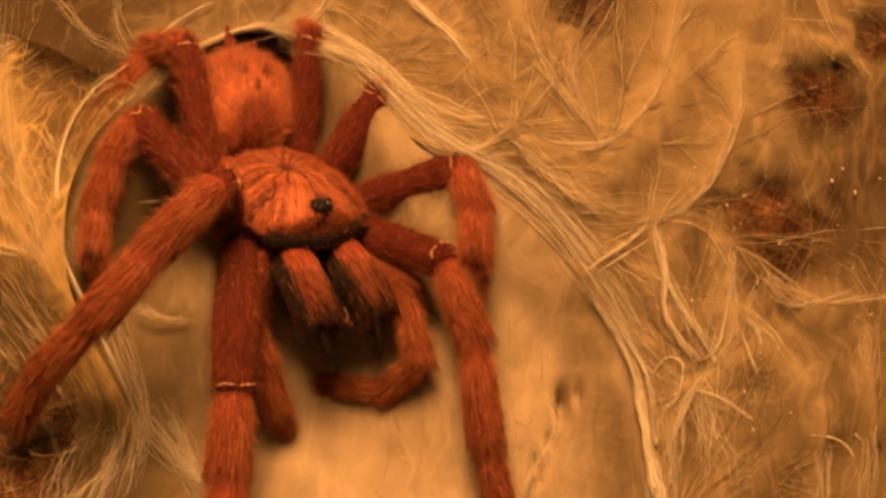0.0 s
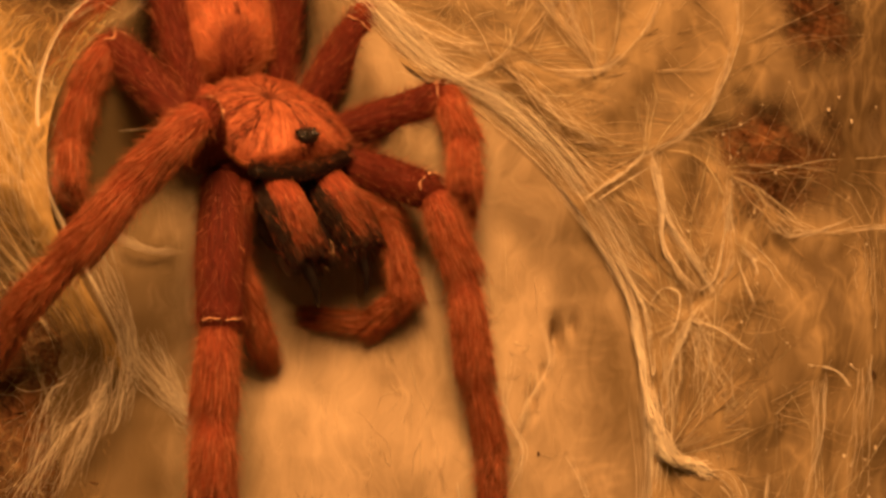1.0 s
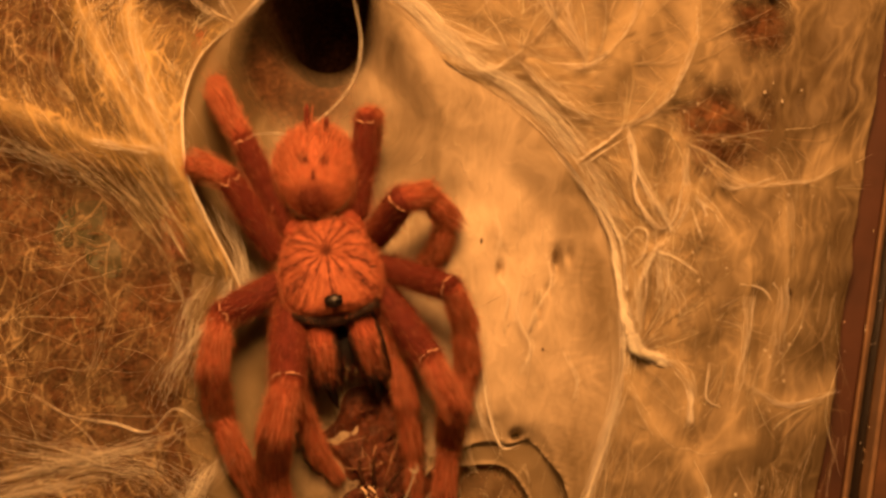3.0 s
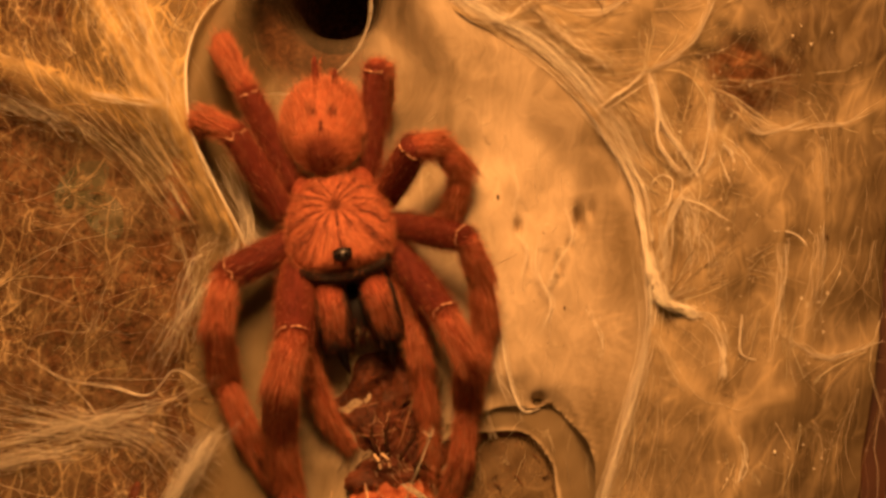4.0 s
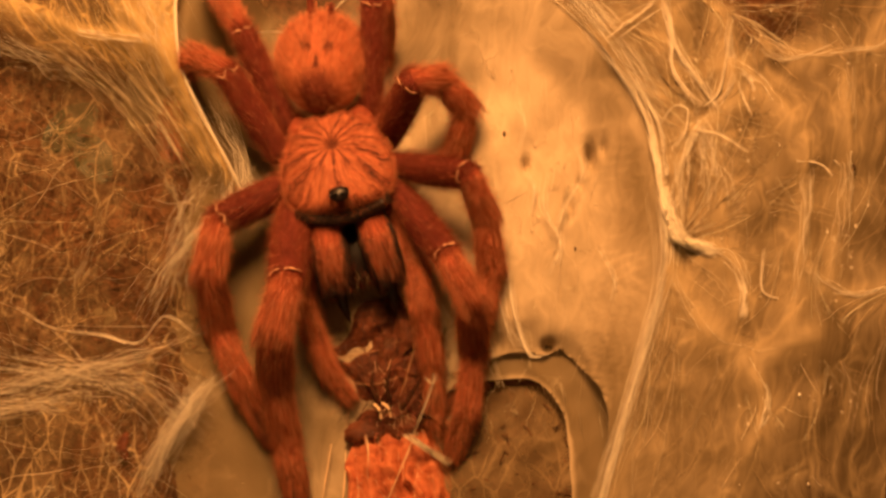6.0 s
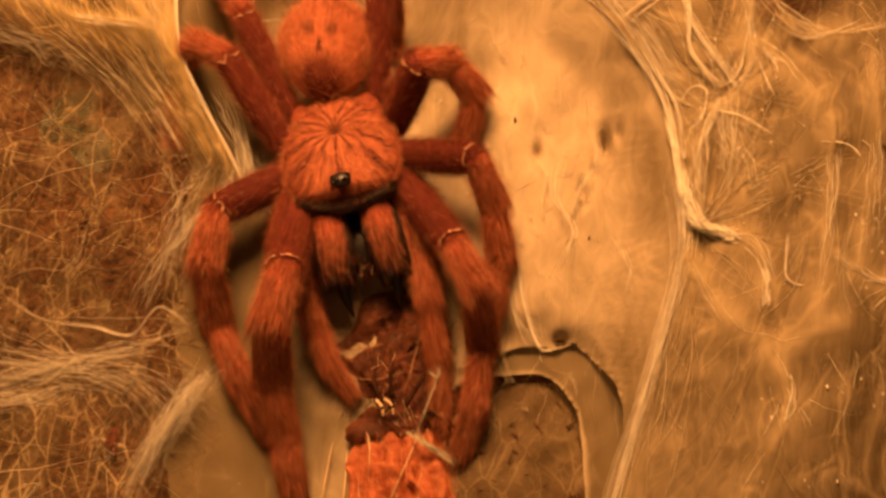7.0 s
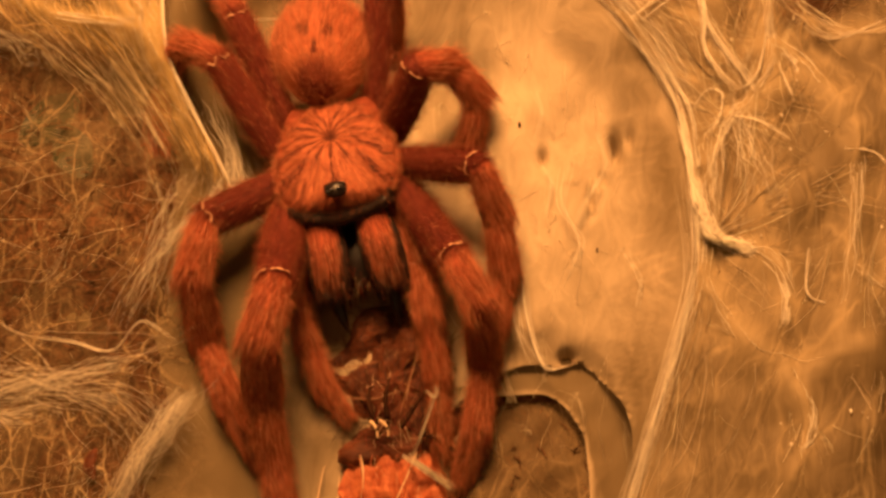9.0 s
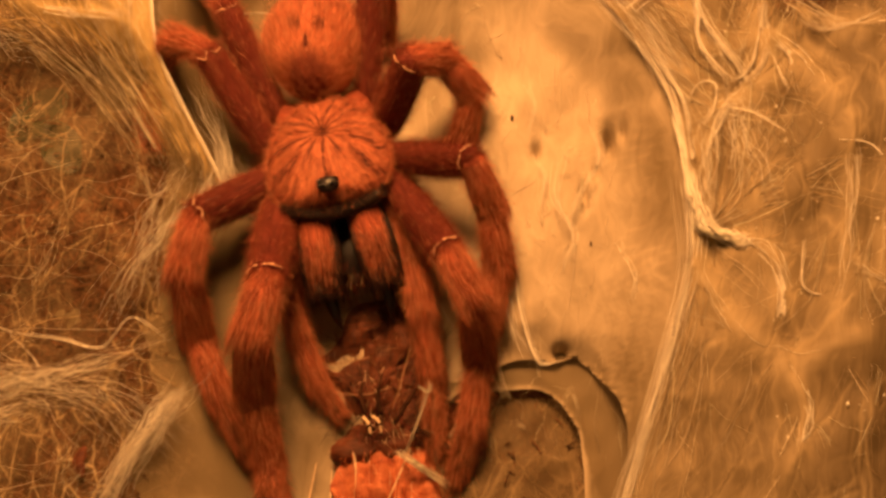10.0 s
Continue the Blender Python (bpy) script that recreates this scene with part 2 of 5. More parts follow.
def abdomen_material():
    """Orange fur; a dark blotch towards the waist, two dark dots and a dark line on the back."""
    m, t, b = nodes_of("abdomen_fur")
    c = t.nodes.new("ShaderNodeTexCoord")
    s = t.nodes.new("ShaderNodeSeparateXYZ")
    t.links.new(c.outputs["Object"], s.inputs[0])
    n = noise_tex(t, coords(t, "Object", (500, 130, 300)), 2.0, 5, 0.7)
    x, y = s.outputs[0], s.outputs[1]
    ax = math_node(t, "ABSOLUTE", x)

    def spot(px, py, r):
        dx = math_node(t, "SUBTRACT", ax, px * MM)
        dy = math_node(t, "SUBTRACT", y, py * MM)
        d = math_node(t, "SQRT", math_node(t, "ADD", math_node(t, "MULTIPLY", dx, dx), math_node(t, "MULTIPLY", dy, dy)))
        k = t.nodes.new("ShaderNodeMapRange")
        t.links.new(d, k.inputs[0])
        k.inputs[1].default_value, k.inputs[2].default_value = r * MM * 0.6, r * MM * 1.25
        k.inputs[3].default_value, k.inputs[4].default_value = 1.0, 0.0
        return k.outputs[0]

    mark = math_node(t, "MAXIMUM", spot(1.45, 1.0, 0.7), spot(0.0, -4.9, 3.2))
    mark = math_node(t, "MAXIMUM", mark, spot(0.0, -1.3, 0.5))
    mark = math_node(t, "MAXIMUM", mark, spot(0.0, -0.5, 0.35))
    mark = math_node(t, "MULTIPLY", mark, math_node(t, "ADD", math_node(t, "MULTIPLY", n, 1.1), 0.3))
    base = ramp(t, n, [(0.3, (0.36, 0.105, 0.05)), (0.7, (0.52, 0.175, 0.085))])
    mixc = t.nodes.new("ShaderNodeMix")
    mixc.data_type = "RGBA"
    t.links.new(mark, mixc.inputs[0])
    t.links.new(base, mixc.inputs[6])
    mixc.inputs[7].default_value = (0.09, 0.016, 0.01, 1)
    t.links.new(mixc.outputs[2], b.inputs["Base Color"])
    b.inputs["Roughness"].default_value = 0.75
    b.inputs["Specular IOR Level"].default_value = 0.15
    bump(t, b, n, 0.5, 0.0005)
    return m


CARAPACE, ABDOMEN = carapace_material(), abdomen_material()


# ---- mesh helpers ----
HAIR_RNG = np.random.RandomState(11)


def pick(n, slots, weights):
    return HAIR_RNG.choice(slots, n, p=np.asarray(weights, float) / sum(weights))


def mesh_from(name, verts, faces, mats, slots=None, smooth=True, uvs=None):
    me = bpy.data.meshes.new(name)
    me.from_pydata([tuple(v) for v in verts], [], faces)
    for m in mats:
        me.materials.append(m)
    if slots is not None:
        me.polygons.foreach_set("material_index", slots)
    if uvs is not None:
        layer = me.uv_layers.new(name="UVMap")
        loops = np.empty(len(me.loops), dtype=np.int32)
        me.loops.foreach_get("vertex_index", loops)
        layer.data.foreach_set("uv", np.asarray(uvs, dtype=np.float32)[loops].ravel())
    me.polygons.foreach_set("use_smooth", [smooth] * len(me.polygons))
    me.update()
    return me


def thing(name, label, category, kind="", group=""):
    return tagged(new(name), label, category, group, kind)


def part(name, me, parent, label="", m=None):
    ob = new(name, me)
    ob.parent = parent
    if m is not None:
        ob.matrix_basis = m
    if label:
        tagged(ob, label)
    return ob


class Soup:
    """Vertices, faces and material slots of one mesh, in millimetres."""

    def __init__(self):
        self.v, self.f, self.s, self.hair = [], [], [], []

    def hairs(self, root, way, normal, length, width, slot, arch=0.08):
        """Many hairs at once: tapered three-sided spikes that arch away from the skin and come back to it."""
        n = len(root)
        way = way / np.linalg.norm(way, axis=1, keepdims=True)
        side = np.cross(way, normal + HAIR_RNG.normal(0, 0.3, (n, 3)))
        side /= np.linalg.norm(side, axis=1, keepdims=True) + 1e-9
        up = np.cross(way, side)
        length, width = np.broadcast_to(length, n)[:, None], np.broadcast_to(width, n)[:, None]
        mid = root + way * length * 0.5 + normal * length * arch
        v = np.empty((n, 7, 3))
        for k in range(3):
            w = 2 * math.pi * k / 3
            off = (math.cos(w) * side + math.sin(w) * up) * width
            v[:, k], v[:, 3 + k] = root + off, mid + off * 0.8
        v[:, 6] = root + way * length
        tri = np.array([(0, 1, 4), (0, 4, 3), (1, 2, 5), (1, 5, 4), (2, 0, 3), (2, 3, 5), (3, 4, 6), (4, 5, 6), (5, 3, 6)])
        f = (tri[None] + 7 * np.arange(n)[:, None, None]).reshape(-1, 3)
        self.hair.append((v.reshape(-1, 3), f, np.repeat(np.broadcast_to(slot, n), 9)))

    def tube(self, pts, radii, sides=3, slot=0, cap=False):
        pts = [np.asarray(p, float) for p in pts]
        n, base = len(pts), len(self.v)
        for i, p in enumerate(pts):
            d = pts[min(i + 1, n - 1)] - pts[max(i - 1, 0)]
            d = d / (np.linalg.norm(d) + 1e-9)
            a = np.cross(d, (0.31, 0.17, 0.93))
            a = a / (np.linalg.norm(a) + 1e-9)
            b = np.cross(d, a)
            for k in range(sides):
                w = 2 * math.pi * k / sides
                self.v.append(p + radii[i] * (math.cos(w) * a + math.sin(w) * b))
        for i in range(n - 1):
            for k in range(sides):
                j = (k + 1) % sides
                self.f.append((base + i * sides + k, base + i * sides + j, base + (i + 1) * sides + j, base + (i + 1) * sides + k))
                self.s.append(slot)
        if cap:
            self.f.append(tuple(base + k for k in reversed(range(sides))))
            self.f.append(tuple(base + (n - 1) * sides + k for k in range(sides)))
            self.s += [slot, slot]

    def sliver(self, p, d, length, width, slot, bend=None):
        """One hair: a thin three-sided spike, slightly bent."""
        p, d = np.asarray(p, float), np.asarray(d, float)
        d = d / (np.linalg.norm(d) + 1e-9)
        side = np.cross(d, (0.3, 0.5, 0.81))
        side /= np.linalg.norm(side) + 1e-9
        up = np.cross(d, side)
        mid = p + d * length * 0.55 + (bend if bend is not None else 0) * length * 0.12
        tip = p + d * length + (bend if bend is not None else 0) * length * 0.4
        base = len(self.v)
        self.v += [p + side * width, p - side * width * 0.5 + up * width * 0.8, p - side * width * 0.5 - up * width * 0.8,
                   mid + side * width * 0.7, mid - side * width * 0.7, tip]
        self.f += [(base, base + 1, base + 3), (base + 1, base + 4, base + 3), (base + 1, base + 2, base + 4), (base + 2, base, base + 3), (base + 2, base + 3, base + 4),
                   (base + 3, base + 4, base + 5)]
        self.s += [slot] * 6

    def lathe(self, stations, sides=20, slot=0):
        """Rings (x, ry, rz, dz) along x, closed at both ends."""
        base = len(self.v)
        for x, ry, rz, dz in stations:
            for k in range(sides):
                w = 2 * math.pi * k / sides
                self.v.append(np.array((x, ry * math.cos(w), dz + rz * math.sin(w))))
        for i in range(len(stations) - 1):
            for k in range(sides):
                j = (k + 1) % sides
                self.f.append((base + i * sides + k, base + (i + 1) * sides + k, base + (i + 1) * sides + j, base + i * sides + j))
                self.s.append(slot)
        self.f.append(tuple(base + k for k in range(sides)))
        e = base + (len(stations) - 1) * sides
        self.f.append(tuple(e + k for k in reversed(range(sides))))
        self.s += [slot, slot]

    def ellipsoid(self, c, r, slot=0, rings=8, sides=14, fn=None):
        base = len(self.v)
        for i in range(rings + 1):
            ph = math.pi * (i / rings - 0.5) * 0.999
            for k in range(sides):
                w = 2 * math.pi * k / sides
                d = np.array((math.cos(ph) * math.cos(w), math.cos(ph) * math.sin(w), math.sin(ph)))
                p = np.asarray(c, float) + d * np.asarray(r, float)
                self.v.append(fn(p, d) if fn else p)
        for i in range(rings):
            for k in range(sides):
                j = (k + 1) % sides
                self.f.append((base + i * sides + k, base + i * sides + j, base + (i + 1) * sides + j, base + (i + 1) * sides + k))
                self.s.append(slot)

    def mesh(self, name, mats, smooth=True):
        if not self.hair:
            return mesh_from(name, np.asarray(self.v) * MM, self.f, mats, self.s, smooth)
        count = [len(f) for f in self.f]
        loops, slots, verts = [i for f in self.f for i in f], list(self.s), [np.asarray(self.v, float).reshape(-1, 3)]
        base = len(self.v)
        loops, slots = [np.asarray(loops, int)], [np.asarray(slots, int)]
        for v, f, k in self.hair:
            verts.append(v)
            loops.append(f.ravel() + base)
            slots.append(k)
            count += [3] * len(f)
            base += len(v)
        verts, loops, slots, count = np.concatenate(verts) * MM, np.concatenate(loops), np.concatenate(slots), np.asarray(count)
        me = bpy.data.meshes.new(name)
        me.vertices.add(len(verts))
        me.vertices.foreach_set("co", verts.astype(np.float32).ravel())
        me.loops.add(len(loops))
        me.loops.foreach_set("vertex_index", loops.astype(np.int32))
        me.polygons.add(len(count))
        me.polygons.foreach_set("loop_start", np.concatenate(([0], np.cumsum(count)[:-1])).astype(np.int32))
        for m in mats:
            me.materials.append(m)
        me.polygons.foreach_set("material_index", slots.astype(np.int32))
        me.polygons.foreach_set("use_smooth", [smooth] * len(count))
        me.update(calc_edges=True)
        return me


def spline(pts, n):
    """n points on a smooth curve through pts."""
    p = [np.asarray(q, float) for q in pts]
    p = [2 * p[0] - p[1]] + p + [2 * p[-1] - p[-2]]
    out = []
    for k in range(n):
        s = k / (n - 1) * (len(p) - 3) * 0.999999
        i, u = int(s), s - int(s)
        a, b, c, d = p[i:i + 4]
        out.append(0.5 * (2 * b + (c - a) * u + (2 * a - 5 * b + 4 * c - d) * u * u + (3 * b - a - 3 * c + d) * u ** 3))
    return out


def nz(x, y, z=0.0, s=1.0):
    return noise.noise(Vector((x * s, y * s, z)))


def smooth(a, b, x):
    u = min(1.0, max(0.0, (x - a) / (b - a)))
    return u * u * (3 - 2 * u)


# ---- the lie of the land, in millimetres ----
def burrow(x, y):
    """How far a place lies inside the burrow, 0 to 1; it runs back under the roof."""
    d = math.hypot((x + 8.5) / 13.0, (y - 27) / (18.0 if y < 27 else 14.0))
    return 1 - smooth(0.25, 1.0, d)


DENTS = [(27.3, -19.5, 0.6, 1.7, 4.0), (29.0, -18.8, 0.35, 1.3, 2.5), (18.4, -20.9, 0.4, 1.1, 2.8), (24.0, -26.8, 0.4, 1.7, 2.4), (25.6, -24.0, 0.3, 1.0, 1.6), (20.4, -45.6, 0.7, 0.6, 3.6), (13.7, -44.7, 1.0, 1.6, 1.6)]


def floor_z(x, y):
    """The matted silk floor on which the spider runs."""
    z = -7.0
    z += 5.5 * smooth(2, 13, x) * smooth(-75, -35, y) - 1.4 * smooth(16, 34, x) * smooth(4, -12, y)
    z += 5.2 * smooth(-14, 8, y) * smooth(-1, 10, x)
    z += 6.0 * smooth(-20, -32, x)
    z += 2.2 * smooth(2, 14, y)
    z -= 24 * burrow(x, y)
    z += 1.1 * nz(x, y, 3.1, 0.09) + 0.4 * nz(x, y, 7.7, 0.25)
    for cx, cy, rx, ry, deep in DENTS:
        if abs(x - cx) < 5 and abs(y - cy) < 6:
            z -= deep * math.exp(-((x - cx) / rx) ** 2 - ((y - cy) / ry) ** 2)
    return z


def soil_z(x, y):
    """The coir below, which comes up through the silk beside the runway."""
    z = -10.0
    z += 10.5 * smooth(-22, -31, x)
    z += 9.0 * smooth(36, 50, x) * smooth(-30, 0, y)
    z += 5.0 * math.exp(-((x - 13) / 12) ** 2 - ((y + 60) / 14) ** 2)
    z += 8.0 * smooth(28, 45, y)
    z -= 36 * burrow(x, y)
    z += 1.5 * nz(x, y, 1.3, 0.11) + 0.8 * nz(x, y, 5.2, 0.35) + 0.5 * nz(x, y, 9.9, 0.9)
    return z


RAIL_A, RAIL_B = np.array((60.4, -49.0)), np.array((78.0, 31.7))
RAIL_DIR = (RAIL_B - RAIL_A) / np.linalg.norm(RAIL_B - RAIL_A)
RAIL_OUT = np.array((RAIL_DIR[1], -RAIL_DIR[0]))


def rail_point(along, out, z):
    q = RAIL_A + RAIL_DIR * along + RAIL_OUT * out
    return np.array((q[0], q[1], z))


# ---- room, table, enclosure ----
def slab(name, x0, x1, y0, y1, z0, z1, mat, label, kind="structure", category="", bev=0.0):
    bm = bmesh.new()
    bmesh.ops.create_cube(bm, size=1)
    for v in bm.verts:
        v.co = Vector(((x0 + x1) / 2 + v.co.x * (x1 - x0), (y0 + y1) / 2 + v.co.y * (y1 - y0), (z0 + z1) / 2 + v.co.z * (z1 - z0))) * MM
    if bev:
        bmesh.ops.bevel(bm, geom=bm.edges[:], offset=bev * MM, segments=2, affect="EDGES")
    me = bpy.data.meshes.new(name)
    bm.to_mesh(me)
    bm.free()
    me.materials.append(mat)
    return tagged(new(name, me), label, category or name.split("_")[0], "", kind)


def grid_mesh(name, x0, x1, y0, y1, step, fn, mats, keep=None, uv=True):
    nx, ny = int((x1 - x0) / step) + 1, int((y1 - y0) / step) + 1
    v, uvs = [], []
    for j in range(ny):
        for i in range(nx):
            x, y = x0 + i * step, y0 + j * step
            v.append((x * MM, y * MM, fn(x, y) * MM))
            uvs.append((x * MM, y * MM))
    f = []
    for j in range(ny - 1):
        for i in range(nx - 1):
            if keep is None or keep(x0 + (i + 0.5) * step, y0 + (j + 0.5) * step):
                f.append((j * nx + i, j * nx + i + 1, (j + 1) * nx + i + 1, (j + 1) * nx + i))
    return mesh_from(name, v, f, mats, None, True, uvs)


def strip_along_rail(o0, o1, z0, z1, bev=0.4, a0=-120.0, a1=175.0):
    s = Soup()
    prof = [(o0, z0), (o0, z1 - bev), (o0 + bev, z1), (o1 - bev, z1), (o1, z1 - bev), (o1, z0)]
    for a in np.linspace(a0, a1, 40):
        for o, z in prof:
            w = 0.12 * nz(a, o * 3, z, 0.2)
            s.v.append(rail_point(a, o + w, z + w * 0.5))
    n = len(prof)
    for i in range(39):
        for k in range(n):
            j = (k + 1) % n
            s.f.append((i * n + k, i * n + j, (i + 1) * n + j, (i + 1) * n + k))
            s.s.append(0)
    return s


def build_enclosure():
    slab("enclosure_base", -96, 130, -125, 125, -64, -60, RAIL_DARK, "dark plastic base tray of the enclosure", category="enclosure base", kind="structure")
    wall = thing("enclosure_wall", "dark brown plastic enclosure wall with grooved rails", "enclosure wall", "structure")
    # lips take the palest plastic, grooves the darkest
    part("ledge", strip_along_rail(0, 3.1, -59, 2.0).mesh("ledge", [RAIL], False), wall, "red-brown plastic ledge under silk")
    part("inner_strip", strip_along_rail(3.1, 7.0, -59, 3.0).mesh("inner_strip", [RAIL], False), wall, "red-brown plastic strip")
    part("lip", strip_along_rail(7.0, 7.5, -59, 3.4, 0.2).mesh("lip", [RAIL_LIGHT], False), wall, "lighter plastic lip")
    part("lip", strip_along_rail(7.5, 8.1, -59, 2.6, 0.25).mesh("lip", [RAIL_LIGHT], False), wall, "lighter plastic lip")
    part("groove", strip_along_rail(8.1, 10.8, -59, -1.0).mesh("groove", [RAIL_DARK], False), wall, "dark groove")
    part("lip", strip_along_rail(10.8, 11.6, -59, 2.2, 0.3).mesh("lip", [RAIL_LIGHT], False), wall, "lighter plastic lip")
    part("outer_strip", strip_along_rail(11.6, 15.2, -59, 1.6).mesh("outer_strip", [RAIL_BROWN], False), wall, "dull brown strip")
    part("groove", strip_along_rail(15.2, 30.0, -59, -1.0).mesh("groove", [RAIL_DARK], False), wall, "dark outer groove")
    for n, a in (("enclosure_wall_back", (-96, 96, 118, 121)), ("enclosure_wall_front", (-96, 70, -124, -121)), ("enclosure_wall_left", (-96, -93, -121, 118))):
        slab(n, *a, -60, 30, RAIL_DARK, "dark plastic wall of the enclosure", category="enclosure wall")


def build_soil():
    me = grid_mesh("soil", -92, 100, -118, 116, 1.0, soil_z, [COIR], lambda x, y: (np.array((x, y)) - RAIL_A) @ RAIL_OUT < 0.6)
    tagged(new("ground", me), "reddish brown coconut fibre soil under silk", "ground", "", "structure")


build_enclosure()
build_soil()


# ---- silk sheets ----
EDGE = [(-21.6, 16.4), (-17, 21.4), (-12.5, 24.2), (-7.9, 25.4), (-4, 23.4), (4, 17.5), (10.9, 9.6), (19.5, 4.2), (26.2, -2.5), (31.9, -11.2), (34.6, -17.5),
        (35.6, -26), (35.8, -36), (33.2, -45), (29.5, -55.5), (26, -66), (21, -84), (17, -100)]
OUTER = [(-62, 34), (-60, 60), (-40, 80), (-15, 85), (15, 88), (50, 88), (86, 66), (84.0, 46), (81.4, 34), (78.7, 21), (75.8, 8), (72.8, -6), (69.7, -20), (66.2, -36), (62.7, -52), (59.2, -68), (55.2, -86), (52.2, -100)]
RIM = [(-21.6, 16.4), (-25.9, 11), (-28, 5), (-28.4, -1), (-27.6, -8), (-25, -14), (-21.5, -21), (-20.2, -29)]
RIM_OUT = [(-54, 36), (-60, 22), (-60, 8), (-53, -3), (-46, -7), (-39, -12), (-33, -20), (-29, -30)]
CLUMPS = [((50.6, -1.2), 7.8), ((58.0, 15.5), 5.4), ((30.5, 27.5), 4.6), ((66, 23), 4.0)]


EDGE_LINE = spline([(*p, 0) for p in EDGE], 200)
OUTER_LINE = spline([(*p, 0) for p in OUTER], 200)
EDGE_XY = np.array(EDGE_LINE)[:, :2]


def beyond_edge(x, y):
    """How far (mm) a place lies past the raised sheet's inner edge, under the sheet."""
    k = int(((EDGE_XY - (x, y)) ** 2).sum(1).argmin())
    d = OUTER_LINE[k] - EDGE_LINE[k]
    d = d / np.linalg.norm(d)
    return (x - EDGE_LINE[k][0]) * d[0] + (y - EDGE_LINE[k][1]) * d[1]


def in_flap(x, y):
    """1 on the edge of the torn mouth in the floor."""
    return (abs((x - 18.0) / 9.6) ** 3 + abs((y + 60.0) / 13.6) ** 3) ** (1 / 3)


def in_mouth(x, y):
    """1 on the edge of the lower fold, inside which the soil lies bare."""
    return (abs((x - 13.6) / 9.2) ** 3 + abs((y + 62.2) / 12.6) ** 3) ** (1 / 3)


def build_runway():
    """The pale matted floor between the two raised sheets, with a torn mouth in its lower part."""
    step = 0.42
    x0, x1, y0, y1 = -40.0, 52.0, -100.0, 44.0
    nx, ny = int((x1 - x0) / step) + 1, int((y1 - y0) / step) + 1
    v, uv, inside, silk_tone, worn = [], [], [], [], []
    for j in range(ny):
        for i in range(nx):
            x, y = x0 + i * step, y0 + j * step
            d = in_flap(x, y) + 0.07 * nz(x, y, 2.0, 0.3)
            if 0.9 < d < 1.0:
                x, y = 18.0 + (x - 18.0) / d, -60.0 + (y + 60.0) / d
            o = beyond_edge(x, y)
            z = floor_z(x, y) - 1.5 * smooth(1.35, 1.0, d)
            if o > -8:
                k = smooth(-8, -0.3, o) * max(smooth(-20, -6, y), 0.8 * smooth(-80, -50, y) * smooth(8, 18, x))
                z = min(z, 2.0) * (1 - k) + (3.0 + 0.6 * smooth(-2, 6, y)) * k - 0.75 * max(0.0, o - 0.8)
            v.append((x * MM, y * MM, z * MM))
            uv.append((x * MM, y * MM))
            # painted light: pale pools along the run, shade towards the raised sheet and burrow
            silk_tone.append(0.75 * math.exp(-((x - 3) / 11) ** 2 - ((y + 34) / 22) ** 2) + 0.35 * math.exp(-((x - 19) / 9) ** 2 - ((y + 20) / 26) ** 2)
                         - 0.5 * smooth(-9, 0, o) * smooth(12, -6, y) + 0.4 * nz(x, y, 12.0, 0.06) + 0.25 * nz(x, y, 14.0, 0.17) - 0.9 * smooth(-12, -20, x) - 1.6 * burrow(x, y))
            inside.append(d <= 0.9 or o > 8)
            bare = 1 - smooth(0.55, 1.15, math.hypot((x + 12.5) / 13, (y - 14) / 15.0) + 0.3 * nz(x, y, 6.0, 0.12))
            worn.append(max(1.1 * smooth(0.0, 0.55, burrow(x, y) + 0.2 * nz(x, y, 5.0, 0.2)), 0.8 * bare))
    f = []
    for j in range(ny - 1):
        for i in range(nx - 1):
            q = (j * nx + i, j * nx + i + 1, (j + 1) * nx + i + 1, (j + 1) * nx + i)
            if not any(inside[k] for k in q):
                f.append(q)
    me = mesh_from("silk_floor", v, f, [SILK_FLOOR], None, True, uv)
    me.attributes.new("thickness_and_shade", "FLOAT", "POINT").data.foreach_set("value", silk_tone)
    me.attributes.new("open", "FLOAT", "POINT").data.foreach_set("value", worn)
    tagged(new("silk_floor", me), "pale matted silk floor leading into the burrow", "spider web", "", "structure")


FOLDS = [
    [(37, -0.8), (37.6, -5), (38.6, -9), (42.5, -16), (42.8, -16.9)], [(42.8, -16.9), (45.5, -13), (45.5, -7), (46, -3)],
    [(37, -0.8), (41, 1), (44.8, 5.6), (47.9, 13), (49, 22)], [(37, -0.8), (34, -3.2), (29.8, -6)],
    [(42.8, -16.9), (41.5, -21), (42.5, -27), (43, -31)], [(42.8, -16.9), (39, -22), (38, -28), (37.5, -33)],
    [(36, -31), (37, -33.5), (39.5, -34.7), (42, -35.5), (44.2, -37.5), (45, -42)],
    [(21.3, 10), (26, 8.6), (31.7, 8.3), (37.3, 13.9), (40.3, 21.4), (42, 30)], [(21.3, 10), (28, 3), (33, 0)],
    [(31.7, 8.3), (27, 16), (23.5, 24), (22, 32)], [(31.7, 8.3), (29, 15), (29, 24)], [(8, 30), (11.1, 26.8), (14.6, 23), (17.1, 18.4)],
    [(10.9, 9.6), (16, 8), (21.3, 10)], [(-4, 22.6), (4, 20), (12, 14), (21.3, 10)], [(2, 30), (-2, 25), (-4, 22.6)],
    [(46, -10), (50, -14), (53, -20)], [(46, -3), (52, -9), (62, -10), (70, -6)], [(36, -38), (40, -46), (46, -49), (52, -47)],
    [(44, -50), (46, -56), (43, -62)], [(52, -38), (58, -42), (66, -40)], [(54, -22), (53, -32), (50, -46)], [(60, -12), (59, -24), (56, -40)]]
